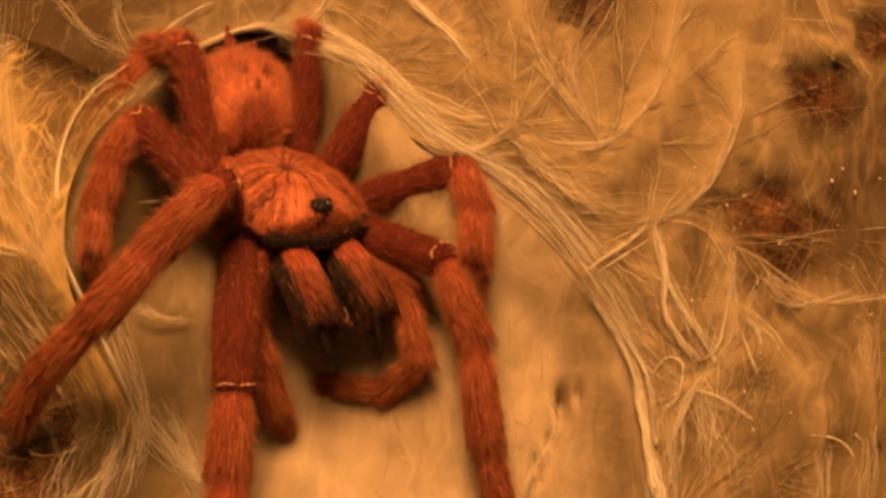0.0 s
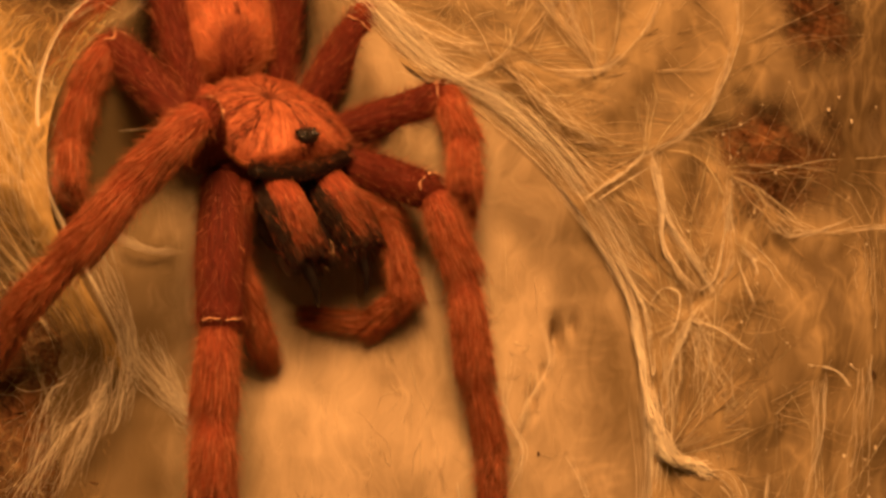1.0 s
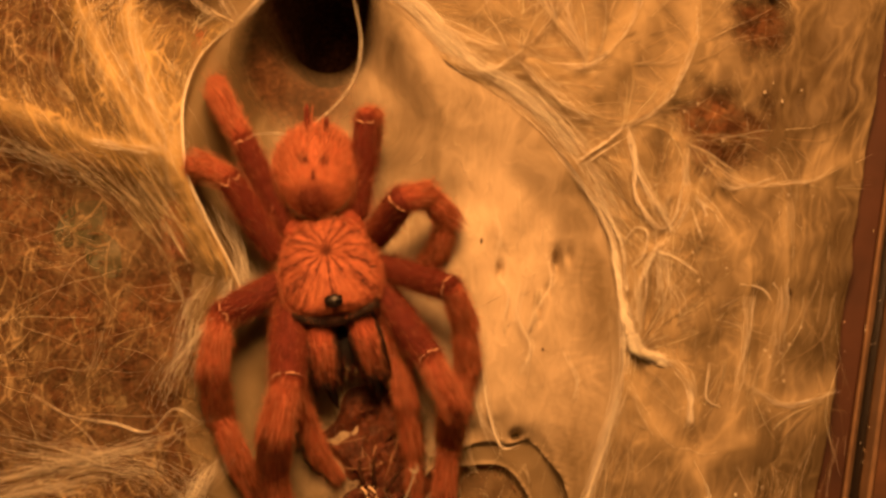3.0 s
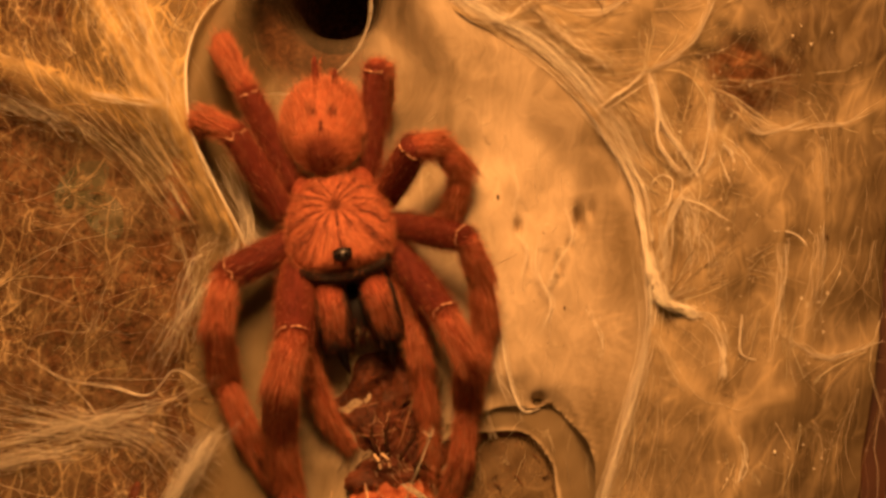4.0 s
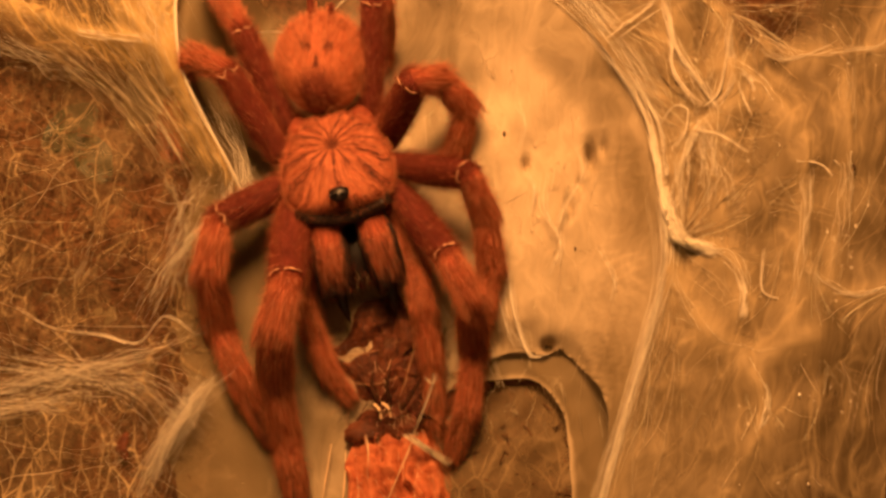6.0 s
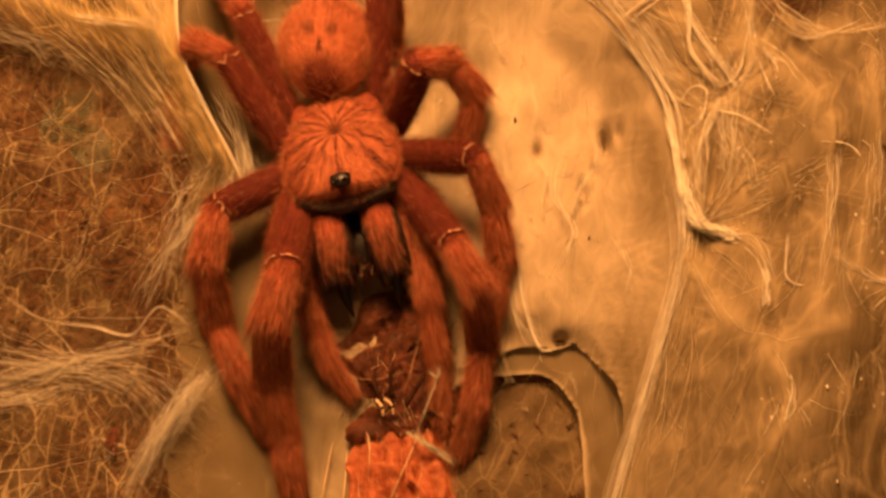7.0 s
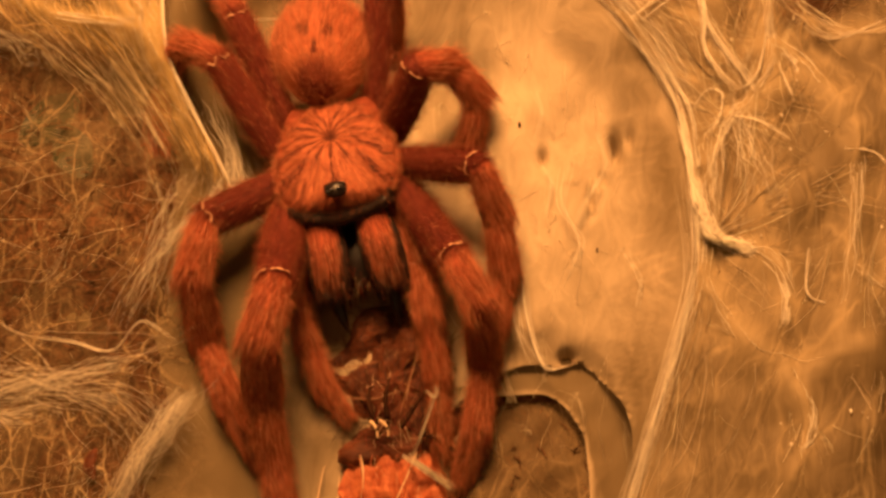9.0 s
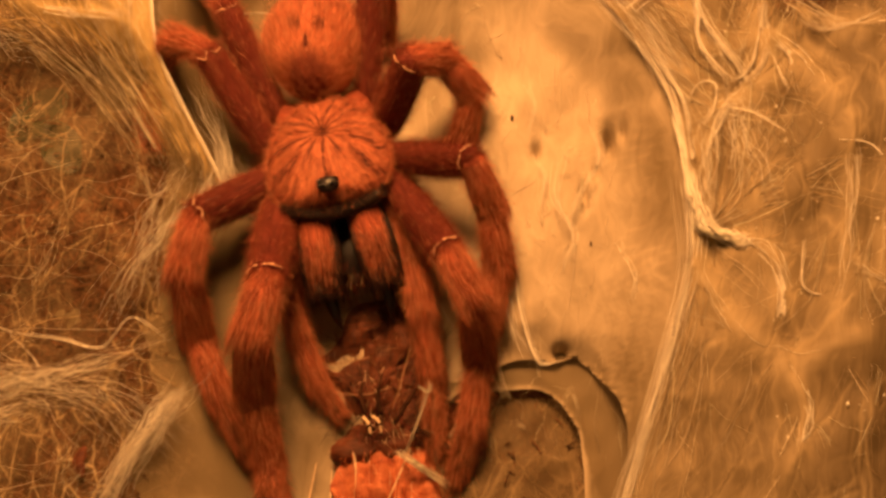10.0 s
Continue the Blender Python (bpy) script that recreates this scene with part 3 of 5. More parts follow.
LEFT_FOLDS = [[(-47.6, 27), (-42, 13), (-35, 1), (-28.5, -8)], [(-37, 27), (-36, 14), (-32, 2), (-28, -8)], [(-56, 3), (-44.9, -1.6), (-39.9, -3.8), (-31, -5.2)],
              [(-28, -8), (-25, -14), (-21.5, -21), (-19.6, -27)]]


def fold_points(folds):
    return np.concatenate([np.array(spline([(*p, 0) for p in f], 40))[:, :2] for f in folds])


class Sheet:
    """A raised silk sheet stretched between two curves; place(u, v) in mm."""

    def __init__(self, inner, outer, zi, zo, crown, seed, folds, bias=0.0):
        self.bias = bias
        self.a, self.b = spline([(*p, 0) for p in inner], 200), spline([(*p, 0) for p in outer], 200)
        self.zi, self.zo, self.crown, self.seed = zi, zo, crown, seed
        self.folds = fold_points(folds)

    def fold(self, p, reach):
        """How near a place lies to a fold of the silk, 0 to 1."""
        d = self.folds - p[:2]
        return math.exp(-math.sqrt(float((d * d).sum(1).min())) / reach)

    def place(self, u, v, lift=0.0):
        k = min(198.999, max(0.0, v * 199))
        i, w = int(k), k - int(k)
        a = self.a[i] * (1 - w) + self.a[i + 1] * w
        b = self.b[i] * (1 - w) + self.b[i + 1] * w
        p = a * (1 - u) + b * u
        z = self.zi(v) * (1 - u) + self.zo(v) * u + self.crown * math.sin(math.pi * min(1, u * 1.0)) 
        n = 2.4 * nz(p[0], p[1], self.seed, 0.07) + 1.2 * nz(p[0], p[1], self.seed + 4, 0.2) + 0.3 * nz(p[0], p[1], self.seed + 8, 0.6)
        p[2] = z + n * smooth(0, 0.1, u) + 1.3 * self.fold(p, 1.6) + lift
        return p

    def mesh(self, name, mat, nu, nv, power=1.5, fade=0.0):
        v, f, uv, silk_tone, worn = [], [], [], [], []
        mids = [self.place(0.3, j / (nv - 1)) for j in range(nv)]
        arc = np.concatenate(([0], np.cumsum([np.linalg.norm((q - p)[:2]) for p, q in zip(mids, mids[1:])])))
        for j in range(nv):
            for i in range(nu):
                u = (i / (nu - 1)) ** power
                p = self.place(u, j / (nv - 1))
                v.append(p * MM)
                uv.append((u * 0.045, arc[j] * MM))
                # silk lies thickest along folds and rims; darker outwards, paler at the upper right
                silk_tone.append(self.bias - fade * smooth(0.75, 1.0, j / (nv - 1)) + 0.9 * self.fold(p, 1.8) + 0.5 * self.fold(p, 5.0) + 0.5 * math.exp(-u * 22) - 0.55 * smooth(0.25, 0.75, u) + 0.5 * smooth(2, 22, p[1]) * smooth(35, 52, p[0]) - 0.9 * smooth(0.14, 0.02, j / (nv - 1)) * smooth(0.02, 0.2, u))
                bare = max(1 - smooth(0.45, 1.25, math.hypot(p[0] - c[0], p[1] - c[1]) / r + 0.5 * nz(p[0], p[1], 8.0, 0.28)) for c, r in CLUMPS)
                worn.append(0.97 * bare * (0.9 + 0.4 * nz(p[0], p[1], 2.0, 0.5)))
        for j in range(nv - 1):
            for i in range(nu - 1):
                f.append((j * nu + i, j * nu + i + 1, (j + 1) * nu + i + 1, (j + 1) * nu + i))
        me = mesh_from(name, v, f, [mat], None, True, uv)
        me.attributes.new("thickness_and_shade", "FLOAT", "POINT").data.foreach_set("value", silk_tone)
        me.attributes.new("open", "FLOAT", "POINT").data.foreach_set("value", worn)
        return me


def right_edge_z(v):
    return 1.6 + 1.6 * smooth(0.1, 0.35, v) - 0.8 * smooth(0.6, 1, v)


RIGHT = Sheet(EDGE, OUTER, right_edge_z, lambda v: 4.2, 1.5, 11.0, FOLDS)
LEFT = Sheet(RIM, RIM_OUT, lambda v: 3.2 + 2.6 * math.sin(math.pi * v) - 8.0 * smooth(0.38, 0.9, v), lambda v: 3.0 + 6 * math.sin(math.pi * v) - 6 * smooth(0.5, 0.95, v), 1.0, 23.0, LEFT_FOLDS, -0.3)


def build_sheets():
    me = grid_mesh("silk_gauze", -84, -17, -92, 40, 1.4, lambda x, y: max(soil_z(x, y), floor_z(x, y) - 0.4) + 0.9 + 0.7 * nz(x, y, 6.6, 0.15), [SILK_GAUZE])
    # it frays out towards the runway
    me.attributes.new("open", "FLOAT", "POINT").data.foreach_set("value", [1.2 * smooth(-26, -18, v.co.x / MM + 3 * nz(v.co.x / MM, v.co.y / MM, 4.0, 0.2)) for v in me.vertices])
    tagged(new("silk_gauze", me), "thin patchy silk gauze lying over the brown soil", "spider web", "", "structure")
    tagged(new("silk_sheet", RIGHT.mesh("silk_sheet", SILK_SHEET, 130, 240)), "raised amber-lit silk sheet stretched from the burrow to the wall", "spider web", "", "structure")
    tagged(new("silk_veil", LEFT.mesh("silk_veil", SILK_THIN, 50, 110, fade=1.6)), "thin torn silk veil beside the burrow", "spider web", "", "structure")


def build_inner_fold():
    """A lower fold of silk seen through the torn mouth; its own rim lifts round the bare soil."""
    v, uv, silk_tone, out = [], [], [], []
    nx, ny, step = 70, 100, 0.5
    for j in range(ny):
        for i in range(nx):
            x, y = 2.0 + i * step, -88.0 + j * step
            d = in_mouth(x, y) + 0.06 * nz(x, y, 3.0, 0.25)
            if 0.92 < d < 1.0:
                x, y = 13.6 + (x - 13.6) / d, -62.2 + (y + 62.2) / d
                d = 1.0
            v.append((x * MM, y * MM, (-5.6 + 1.0 * (1 - smooth(0.98, 1.3, d)) + 0.5 * nz(x, y, 4.4, 0.3)) * MM))
            uv.append((x * MM, y * MM))
            # tone lowered to paint in the shade below the tear; the rim stays pale
            silk_tone.append(-1.1 + 0.5 * nz(x, y, 2.0, 0.12) + 1.2 * (1 - smooth(1.0, 1.1, d)))
            out.append(d <= 0.92 or in_flap(x, y) > 1.25)
    f = [q for q in ((j * nx + i, j * nx + i + 1, (j + 1) * nx + i + 1, (j + 1) * nx + i) for j in range(ny - 1) for i in range(nx - 1)) if not any(out[k] for k in q)]
    me = mesh_from("silk_fold", v, f, [SILK_FLOOR], None, True, uv)
    me.attributes.new("thickness_and_shade", "FLOAT", "POINT").data.foreach_set("value", silk_tone)
    tagged(new("silk_fold", me), "shaded inner fold of matted silk in a torn opening", "spider web", "", "structure")


def build_opening_gauze():
    me = grid_mesh("silk_gauze", 5, 28, -84, -50, 0.8, lambda x, y: soil_z(x, y) + 0.5 + 0.3 * nz(x, y, 3.3, 0.3), [SILK_MAT], lambda x, y: in_mouth(x, y) < 1.08)
    tagged(new("silk_gauze", me), "wisps of silk gauze over soil in a torn opening", "spider web", "", "structure")


build_runway()
build_sheets()
build_opening_gauze()
build_inner_fold()


# ---- silk strands ----
rnd = random.Random(7)


def bundle(soup, pts, count, spread, r, n=22, slot=0, fray=0.0, wave=0.15):
    """A rope of silk: count fibres that wander round one curve."""
    path = spline(pts, n)
    for c in range(count):
        ph, sx, sz = rnd.uniform(0, 50), rnd.gauss(0, spread), rnd.gauss(0, spread * 0.5)
        line, rad = [], []
        a0, a1 = (0, n - 1) if rnd.random() > fray else sorted((rnd.randrange(0, n - 6), rnd.randrange(6, n)))
        if a1 - a0 < 4:
            a0, a1 = 0, n - 1
        for i in range(a0, a1 + 1):
            u = i / (n - 1)
            k = 0.45 + 0.9 * abs(u - 0.5)
            p = path[i] + np.array((sx * k + spread * 0.9 * nz(i * wave, ph), sx * 0.5 * k + spread * 0.9 * nz(ph, i * wave), sz + spread * 0.4 * nz(i * 0.3, ph, 3)))
            line.append(p)
            rad.append(r * (0.6 + 0.7 * rnd.random()) * (0.05 + 1.1 * max(0.0, math.sin(math.pi * (i - a0) / (a1 - a0))) ** 0.6))
        soup.tube(line, rad, 3, slot)


def surface_strands(soup, place, count, u_rng, v_rng, du, dv, lift, r, n=9, slot=0, curl=0.02):
    """Single fibres that lie on a sheet, from one point of it to another."""
    for _ in range(count):
        u, v = rnd.uniform(*u_rng), rnd.uniform(*v_rng)
        u1, v1 = u + rnd.gauss(0, du), v + rnd.gauss(0, dv)
        if not (0 <= u1 <= 1 and 0 <= v1 <= 0.96):
            continue
        ph, h = rnd.uniform(0, 90), rnd.uniform(*lift)
        pts, rad = [], []
        rr = r * math.exp(rnd.gauss(0, 0.45))
        for i in range(n):
            s = i / (n - 1)
            uu = min(1, max(0, u + (u1 - u) * s + curl * nz(s * 2.5, ph)))
            vv = min(1, max(0, v + (v1 - v) * s + curl * 0.5 * nz(ph, s * 2.5)))
            pts.append(place(uu, vv, h + 0.5 * math.sin(math.pi * s) * h))
            rad.append(rr * (0.05 + math.sin(math.pi * s)))
        soup.tube(pts, rad, 3, slot)


def on_plane(fn, x0, x1, y0, y1):
    def place(u, v, lift=0.0):
        x, y = x0 + (x1 - x0) * u, y0 + (y1 - y0) * v
        return np.array((x, y, fn(x, y) + lift))
    return place


def on_right(pts, lift=0.6):
    """Points (x, y) laid on the raised sheet's height there."""
    out = []
    for x, y in pts:
        k = int(((EDGE_XY - (x, y)) ** 2).sum(1).argmin())
        d = math.hypot(RIGHT.a[k][0] - x, RIGHT.a[k][1] - y)
        span = np.linalg.norm(RIGHT.b[k] - RIGHT.a[k])
        out.append((x, y, RIGHT.place(min(1, d / span), k / 199)[2] + lift))
    return out


def fans(soup, place, count, u_rng, v_rng, du, dv, each, r, lift, slots=(0,)):
    """Gauze: fibres that spread out from a knot on the sheet and die away."""
    for _ in range(count):
        u, v, a = rnd.uniform(*u_rng), rnd.uniform(*v_rng), rnd.uniform(0, 2 * math.pi)
        wide, bow, slot = rnd.uniform(0.15, 0.7), rnd.gauss(0, 0.5), rnd.choice(slots)
        size = math.exp(rnd.gauss(-0.2, 0.4))
        for _ in range(rnd.randrange(each // 2, each)):
            w, L = a + rnd.gauss(0, wide), size * rnd.uniform(0.3, 1.0)
            h, ph = rnd.uniform(*lift), rnd.uniform(0, 90)
            pts, rad, rr = [], [], r * math.exp(rnd.gauss(0, 0.4))
            for i in range(10):
                s = i / 9
                q = w + bow * s
                uu = min(1, max(0, u + du * L * s * math.cos(q) + du * 0.12 * nz(s * 3, ph)))
                vv = min(1, max(0, v + dv * L * s * math.sin(q) + dv * 0.12 * nz(ph, s * 3)))
                pts.append(place(uu, vv, 0.15 + h * (1 - 0.6 * s)))
                rad.append(rr * (1.1 - 1.05 * s))
            soup.tube(pts, rad, 3, slot)


def taut(soup, anchors, sheaves, each, reach, r, lift=0.3):
    """Sheaves of nearly straight fibres drawn tight from knots and folds of the raised sheet."""
    for _ in range(sheaves):
        ax, ay, toward, give = anchors[rnd.randrange(len(anchors))]
        a, wide, bow = toward + rnd.gauss(0, give), rnd.uniform(0.03, 0.2), rnd.gauss(0, 0.5)
        ox, oy = rnd.gauss(0, 0.5), rnd.gauss(0, 0.5)
        for _ in range(rnd.randrange(max(2, each // 3), each)):
            q, L = a + rnd.gauss(0, wide), reach * rnd.uniform(0.3, 1.1)
            line = []
            for i in range(8):
                s = i / 7
                w = q + bow * (s - 0.5) + 0.3 * nz(s * 1.6, a * 9)
                line.append((ax + ox + L * s * math.cos(w) + rnd.gauss(0, 0.03), ay + oy + L * s * math.sin(w)))
            h = lift * rnd.uniform(0.4, 1.6)
            pts = [p for p in on_right(line, h) if beyond_edge(p[0], p[1]) > -0.4 and (np.array(p[:2]) - RAIL_A) @ RAIL_OUT < 6]
            if len(pts) > 3:
                rr = r * math.exp(rnd.gauss(0, 0.4))
                soup.tube(pts, [rr * (0.05 + 1.05 * math.sin(math.pi * (0.12 + 0.88 * i / (len(pts) - 1)))) for i in range(len(pts))], 3, 0 if rnd.random() < 0.35 else 1)


def fold_anchors():
    out = []
    for f in FOLDS:
        line = spline([(*p, 0) for p in f], 7)
        for i in range(1, 6):
            d = line[i + 1] - line[i - 1]
            out.append((line[i][0], line[i][1], math.atan2(d[1], d[0]) + (math.pi if rnd.random() < 0.5 else 0), 0.5))
    return out


def edge_anchors(k0, k1):
    out = []
    for k in range(k0, k1, 3):
        d, e = OUTER_LINE[k] - EDGE_LINE[k], EDGE_LINE[min(199, k + 1)] - EDGE_LINE[k - 1]
        a, b = math.atan2(d[1], d[0]), math.atan2(e[1], e[0])
        out.append((EDGE_LINE[k][0] + 0.6 * math.cos(a), EDGE_LINE[k][1] + 0.6 * math.sin(a), b + (0.25 if rnd.random() < 0.7 else 0.9), 0.2))
    return out


def build_strands():
    s = Soup()
    folds, rim = fold_anchors(), edge_anchors(36, 110)
    taut(s, folds, 90, 8, 20, 0.021)
    taut(s, rim, 80, 12, 26, 0.013)
    taut(s, [(42.8, -16.9, 1.9, 1.4), (37, -0.8, 0.6, 1.2), (21.3, 10, 0.4, 0.9), (37.5, -33, 1.4, 0.5), (31.7, 8.3, 1.2, 0.8), (46, -3, 0.4, 0.8)], 40, 14, 26, 0.024)
    # long fibres that hang down the sheet towards its outer part
    taut(s, [(x, y, -1.75, 0.3) for x in range(38, 70, 4) for y in (-6, -16, -26, -36, -46)], 70, 5, 24, 0.014, 0.5)
    taut(s, [(x, y, -1.9, 0.1) for x, y in ((35.9, -36), (35, -40), (33.4, -45), (32, -49), (36.8, -42), (35, -47))], 24, 8, 34, 0.015, 0.4)
    taut(s, [(x, y, 1.5, 0.5) for x in range(0, 70, 7) for y in (16, 26, 36)], 80, 7, 26, 0.015, 0.5)
    tagged(new("silk_strands", s.mesh("silk_strands", [STRAND, STRAND_DIM])), "fine pale silk strands over the raised sheet", "spider web", "", "stuff")
    s = Soup()
    fans(s, LEFT.place, 24, (0, 0.9), (0.0, 0.9), 0.35, 0.3, 14, 0.015, (0.1, 1.0))
    surface_strands(s, LEFT.place, 200, (0, 0.95), (0.02, 0.9), 0.06, 0.2, (0.1, 1.0), 0.016, 11, 0, 0.015)
    surface_strands(s, LEFT.place, 140, (0, 0.95), (0.1, 0.9), 0.3, 0.06, (0.1, 1.2), 0.016, 11, 1, 0.03)
    tagged(new("silk_strands", s.mesh("silk_strands", [STRAND, STRAND_DIM])), "pale silk strands drawn out in a torn veil", "spider web", "", "stuff")
    s = Soup()
    fl = on_plane(floor_z, -26, 30, -80, 4)
    fans(s, fl, 26, (0.55, 0.95), (0.3, 0.9), 0.09, 0.10, 8, 0.014, (0.05, 0.25))
    surface_strands(s, fl, 260, (0.4, 1), (0.2, 0.95), 0.03, 0.06, (0.02, 0.2), 0.013, 9, 0, 0.012)
    for x, y, a, L in ((27.6, -17.5, -1.5, 5), (24.4, -24, -1.75, 7), (24, -28, -2.1, 4), (22.4, -33, -1.9, 7), (12, -47, 1.65, 16), (14, -51, 1.9, 9)):
        for k in range(7):
            w, l2, ox = a + rnd.gauss(0, 0.12), L * rnd.uniform(0.5, 1.2), rnd.gauss(0, 0.3)
            s.tube([(x + ox + l2 * q * math.cos(w), y + l2 * q * math.sin(w), floor_z(x + ox + l2 * q * math.cos(w), y + l2 * q * math.sin(w)) + 0.15) for q in np.linspace(0, 1, 7)], [0.028 - 0.003 * i for i in range(7)], 3, 0)
    tagged(new("silk_strands", s.mesh("silk_strands", [STRAND, STRAND_DIM])), "fine silk strands matted on the pale floor", "spider web", "", "stuff")
    s = Soup()
    so = on_plane(soil_z, -80, -16, -90, 60)
    surface_strands(s, so, 500, (0, 1), (0, 1), 0.10, 0.04, (0.4, 1.8), 0.015, 10, 1, 0.02)
    surface_strands(s, so, 200, (0, 1), (0.1, 0.5), 0.20, 0.05, (0.6, 2.2), 0.015, 12, 0, 0.02)
    fans(s, so, 40, (0.0, 1), (0.1, 0.6), 0.25, 0.12, 14, 0.014, (0.2, 1.8), (0, 1))
    tagged(new("silk_strands", s.mesh("silk_strands", [STRAND, STRAND_DIM])), "thin silk strands over brown fibre soil", "spider web", "", "stuff")


def ropes(label, jobs):
    s = Soup()
    for pts, count, spread, r, fray, *wave in jobs:
        bundle(s, pts, int(count * 1.3), spread, r * 0.8, 24, 0, fray, *wave)
    return tagged(new("silk_rope", s.mesh("silk_rope", [STRAND_BRIGHT])), label, "spider web", "ropes of silk", "stuff")


def build_ropes():
    edge = [(*p, right_edge_z(i / (len(EDGE) - 1)) + 0.3) for i, p in enumerate(EDGE)]
    ropes("bright folded rim of the raised silk sheet", [
        ([(p[0] + 1.6, p[1] + 1.6, p[2] + 0.3) for p in edge[3:11]], 130, 1.3, 0.024, 0.9), (edge[6:12], 7, 0.4, 0.018, 0.7), (edge[8:13], 16, 0.4, 0.03, 0.9), (edge[10:13], 34, 0.3, 0.06, 1.0),
        (edge[11:17], 34, 0.8, 0.022, 0.6), (edge[0:5], 26, 0.5, 0.03, 0.5)])
    mouth_rim = ropes("bright silk rim round the burrow mouth", [
        ([(-4, 23.4, 2.5), (-2.4, 14, 0), (-4.7, 7.3, -2), (-11.6, 1.4, -3.5), (-16.7, 0.9, -3), (-21, 0, -1)], 10, 0.3, 0.022, 0.5),
        ([(-21.6, 16, 3.5), (-25.9, 11, 5.2), (-28, 5, 6.2), (-28.4, -1, 6.2), (-27.6, -8, 4.4), (-25, -14, 1.6), (-21.5, -21, -1), (-19.6, -26, -4.4)], 14, 0.2, 0.045, 0.7),
        ([(-21.6, 16.4, 3.2), (-17, 21.4, 3), (-12.5, 24.2, 3)], 8, 0.2, 0.05, 0.2),
        ([(-21.6, 16.4, 3.4), (-24, 22, 4), (-23, 29, 5)], 9, 0.5, 0.022, 0.4),
        ([(-21.6, 16.4, 3.4), (-27, 19, 5), (-33, 26, 6)], 9, 0.6, 0.022, 0.4)])
    weights = (18, 12, 6, 12, 14, 12, 26, 10, 14, 9, 7, 18, 12, 26, 8, 8, 9, 12, 8, 8, 7, 7)
    widths = (0.4, 0.4, 0.5, 0.4, 1.2, 0.9, 0.5, 0.7, 0.9, 0.7, 0.7, 0.35, 0.6, 0.8, 0.5, 0.6, 0.8, 0.7, 0.5, 0.5, 0.8, 0.9)
    ropes("knotted bright silk folds on the raised sheet", [(on_right(f, 0.8), n, w * 1.2, 0.036 if w < 0.6 else 0.026, 0.8, 0.34) for f, n, w in zip(FOLDS, weights, widths)] + [
        (on_right([(52, -21.5), (56, -23), (58, -25.5)], 0.3), 4, 0.1, 0.05, 0),
        (on_right([(47.5, -36), (47.2, -41), (50, -42.5)], 0.3), 5, 0.15, 0.05, 0),
        (on_right([(45.5, -10), (48, -13), (49, -18)], 0.3), 5, 0.3, 0.05, 0.3),
        (on_right([(35.8, -26), (36.2, -31), (38.0, -34.2), (40.6, -35.2), (42.8, -36.4)], 0.7), 60, 0.7, 0.09, 1.0, 0.5),
        (on_right([(36.2, -32), (37.4, -34.4), (40, -35.0), (42, -36)], 1.1), 40, 0.5, 0.1, 1.0, 0.5),
        (on_right([(41, -35.2), (43.6, -37.5), (44.6, -41), (44.2, -45)], 0.3), 22, 0.5, 0.06, 0.8)])
    ropes("bright webbed knots where the silk folds meet", [
        (on_right([(37.1, -2.0), (37.9, -6.3), (37.8, -11.0), (39.4, -14.5), (41.3, -16.6)], 1.0), 16, 0.28, 0.036, 0.5, 0.35),
        (on_right([(41.3, -16.6), (43.2, -15.3), (44.7, -11.3), (46.1, -4.5)], 1.0), 10, 0.22, 0.03, 0.5, 0.35),
        (on_right([(31.0, -6.2), (33.6, -4.6), (36.8, -2.7)], 1.0), 8, 0.2, 0.03, 0.5, 0.35),
        (on_right([(32.1, -9.4), (34.3, -14.3), (35.9, -18.3), (36.5, -22.3)], 1.0), 12, 0.3, 0.03, 0.5, 0.35),
        (on_right([(36.1, -18.3), (37.7, -16.1), (39.5, -16.8), (38.7, -20.4), (37.1, -21.7)], 1.0), 6, 0.15, 0.03, 0.5, 0.35),
        (on_right([(40.7, -16.7), (40.5, -19.8), (37.8, -25.0)], 1.0), 6, 0.2, 0.022, 0.5, 0.35),
        (on_right([(40.5, -19.8), (39.1, -22.5), (38.9, -26.5)], 1.0), 6, 0.25, 0.022, 0.5, 0.35),
        (on_right([(40.5, -19.8), (41.0, -23.3), (40.6, -27.3)], 1.0), 6, 0.25, 0.022, 0.5, 0.35),
        (on_right([(40.5, -19.8), (42.2, -23.4), (42.6, -26.6)], 1.0), 5, 0.25, 0.02, 0.5, 0.35),
        (on_right([(40.5, -19.5), (43.4, -20.9), (46.7, -23.3)], 1.0), 7, 0.2, 0.026, 0.5, 0.35),
        (on_right([(45.8, -11.4), (46.7, -16.1), (47.7, -18.8)], 1.0), 6, 0.2, 0.026, 0.5, 0.35),
        (on_right([(52.3, -24.8), (55.2, -25.5), (56.6, -27.4)], 1.0), 5, 0.1, 0.03, 0.5, 0.35),
        (on_right([(49.1, -8.8), (53.1, -10.3), (58.5, -8.9)], 1.0), 12, 0.5, 0.024, 0.5, 0.35),
        (on_right([(36.7, -22.3), (36.3, -25.3), (35.9, -18.3)], 1.0), 6, 0.15, 0.03, 0.5, 0.35)])
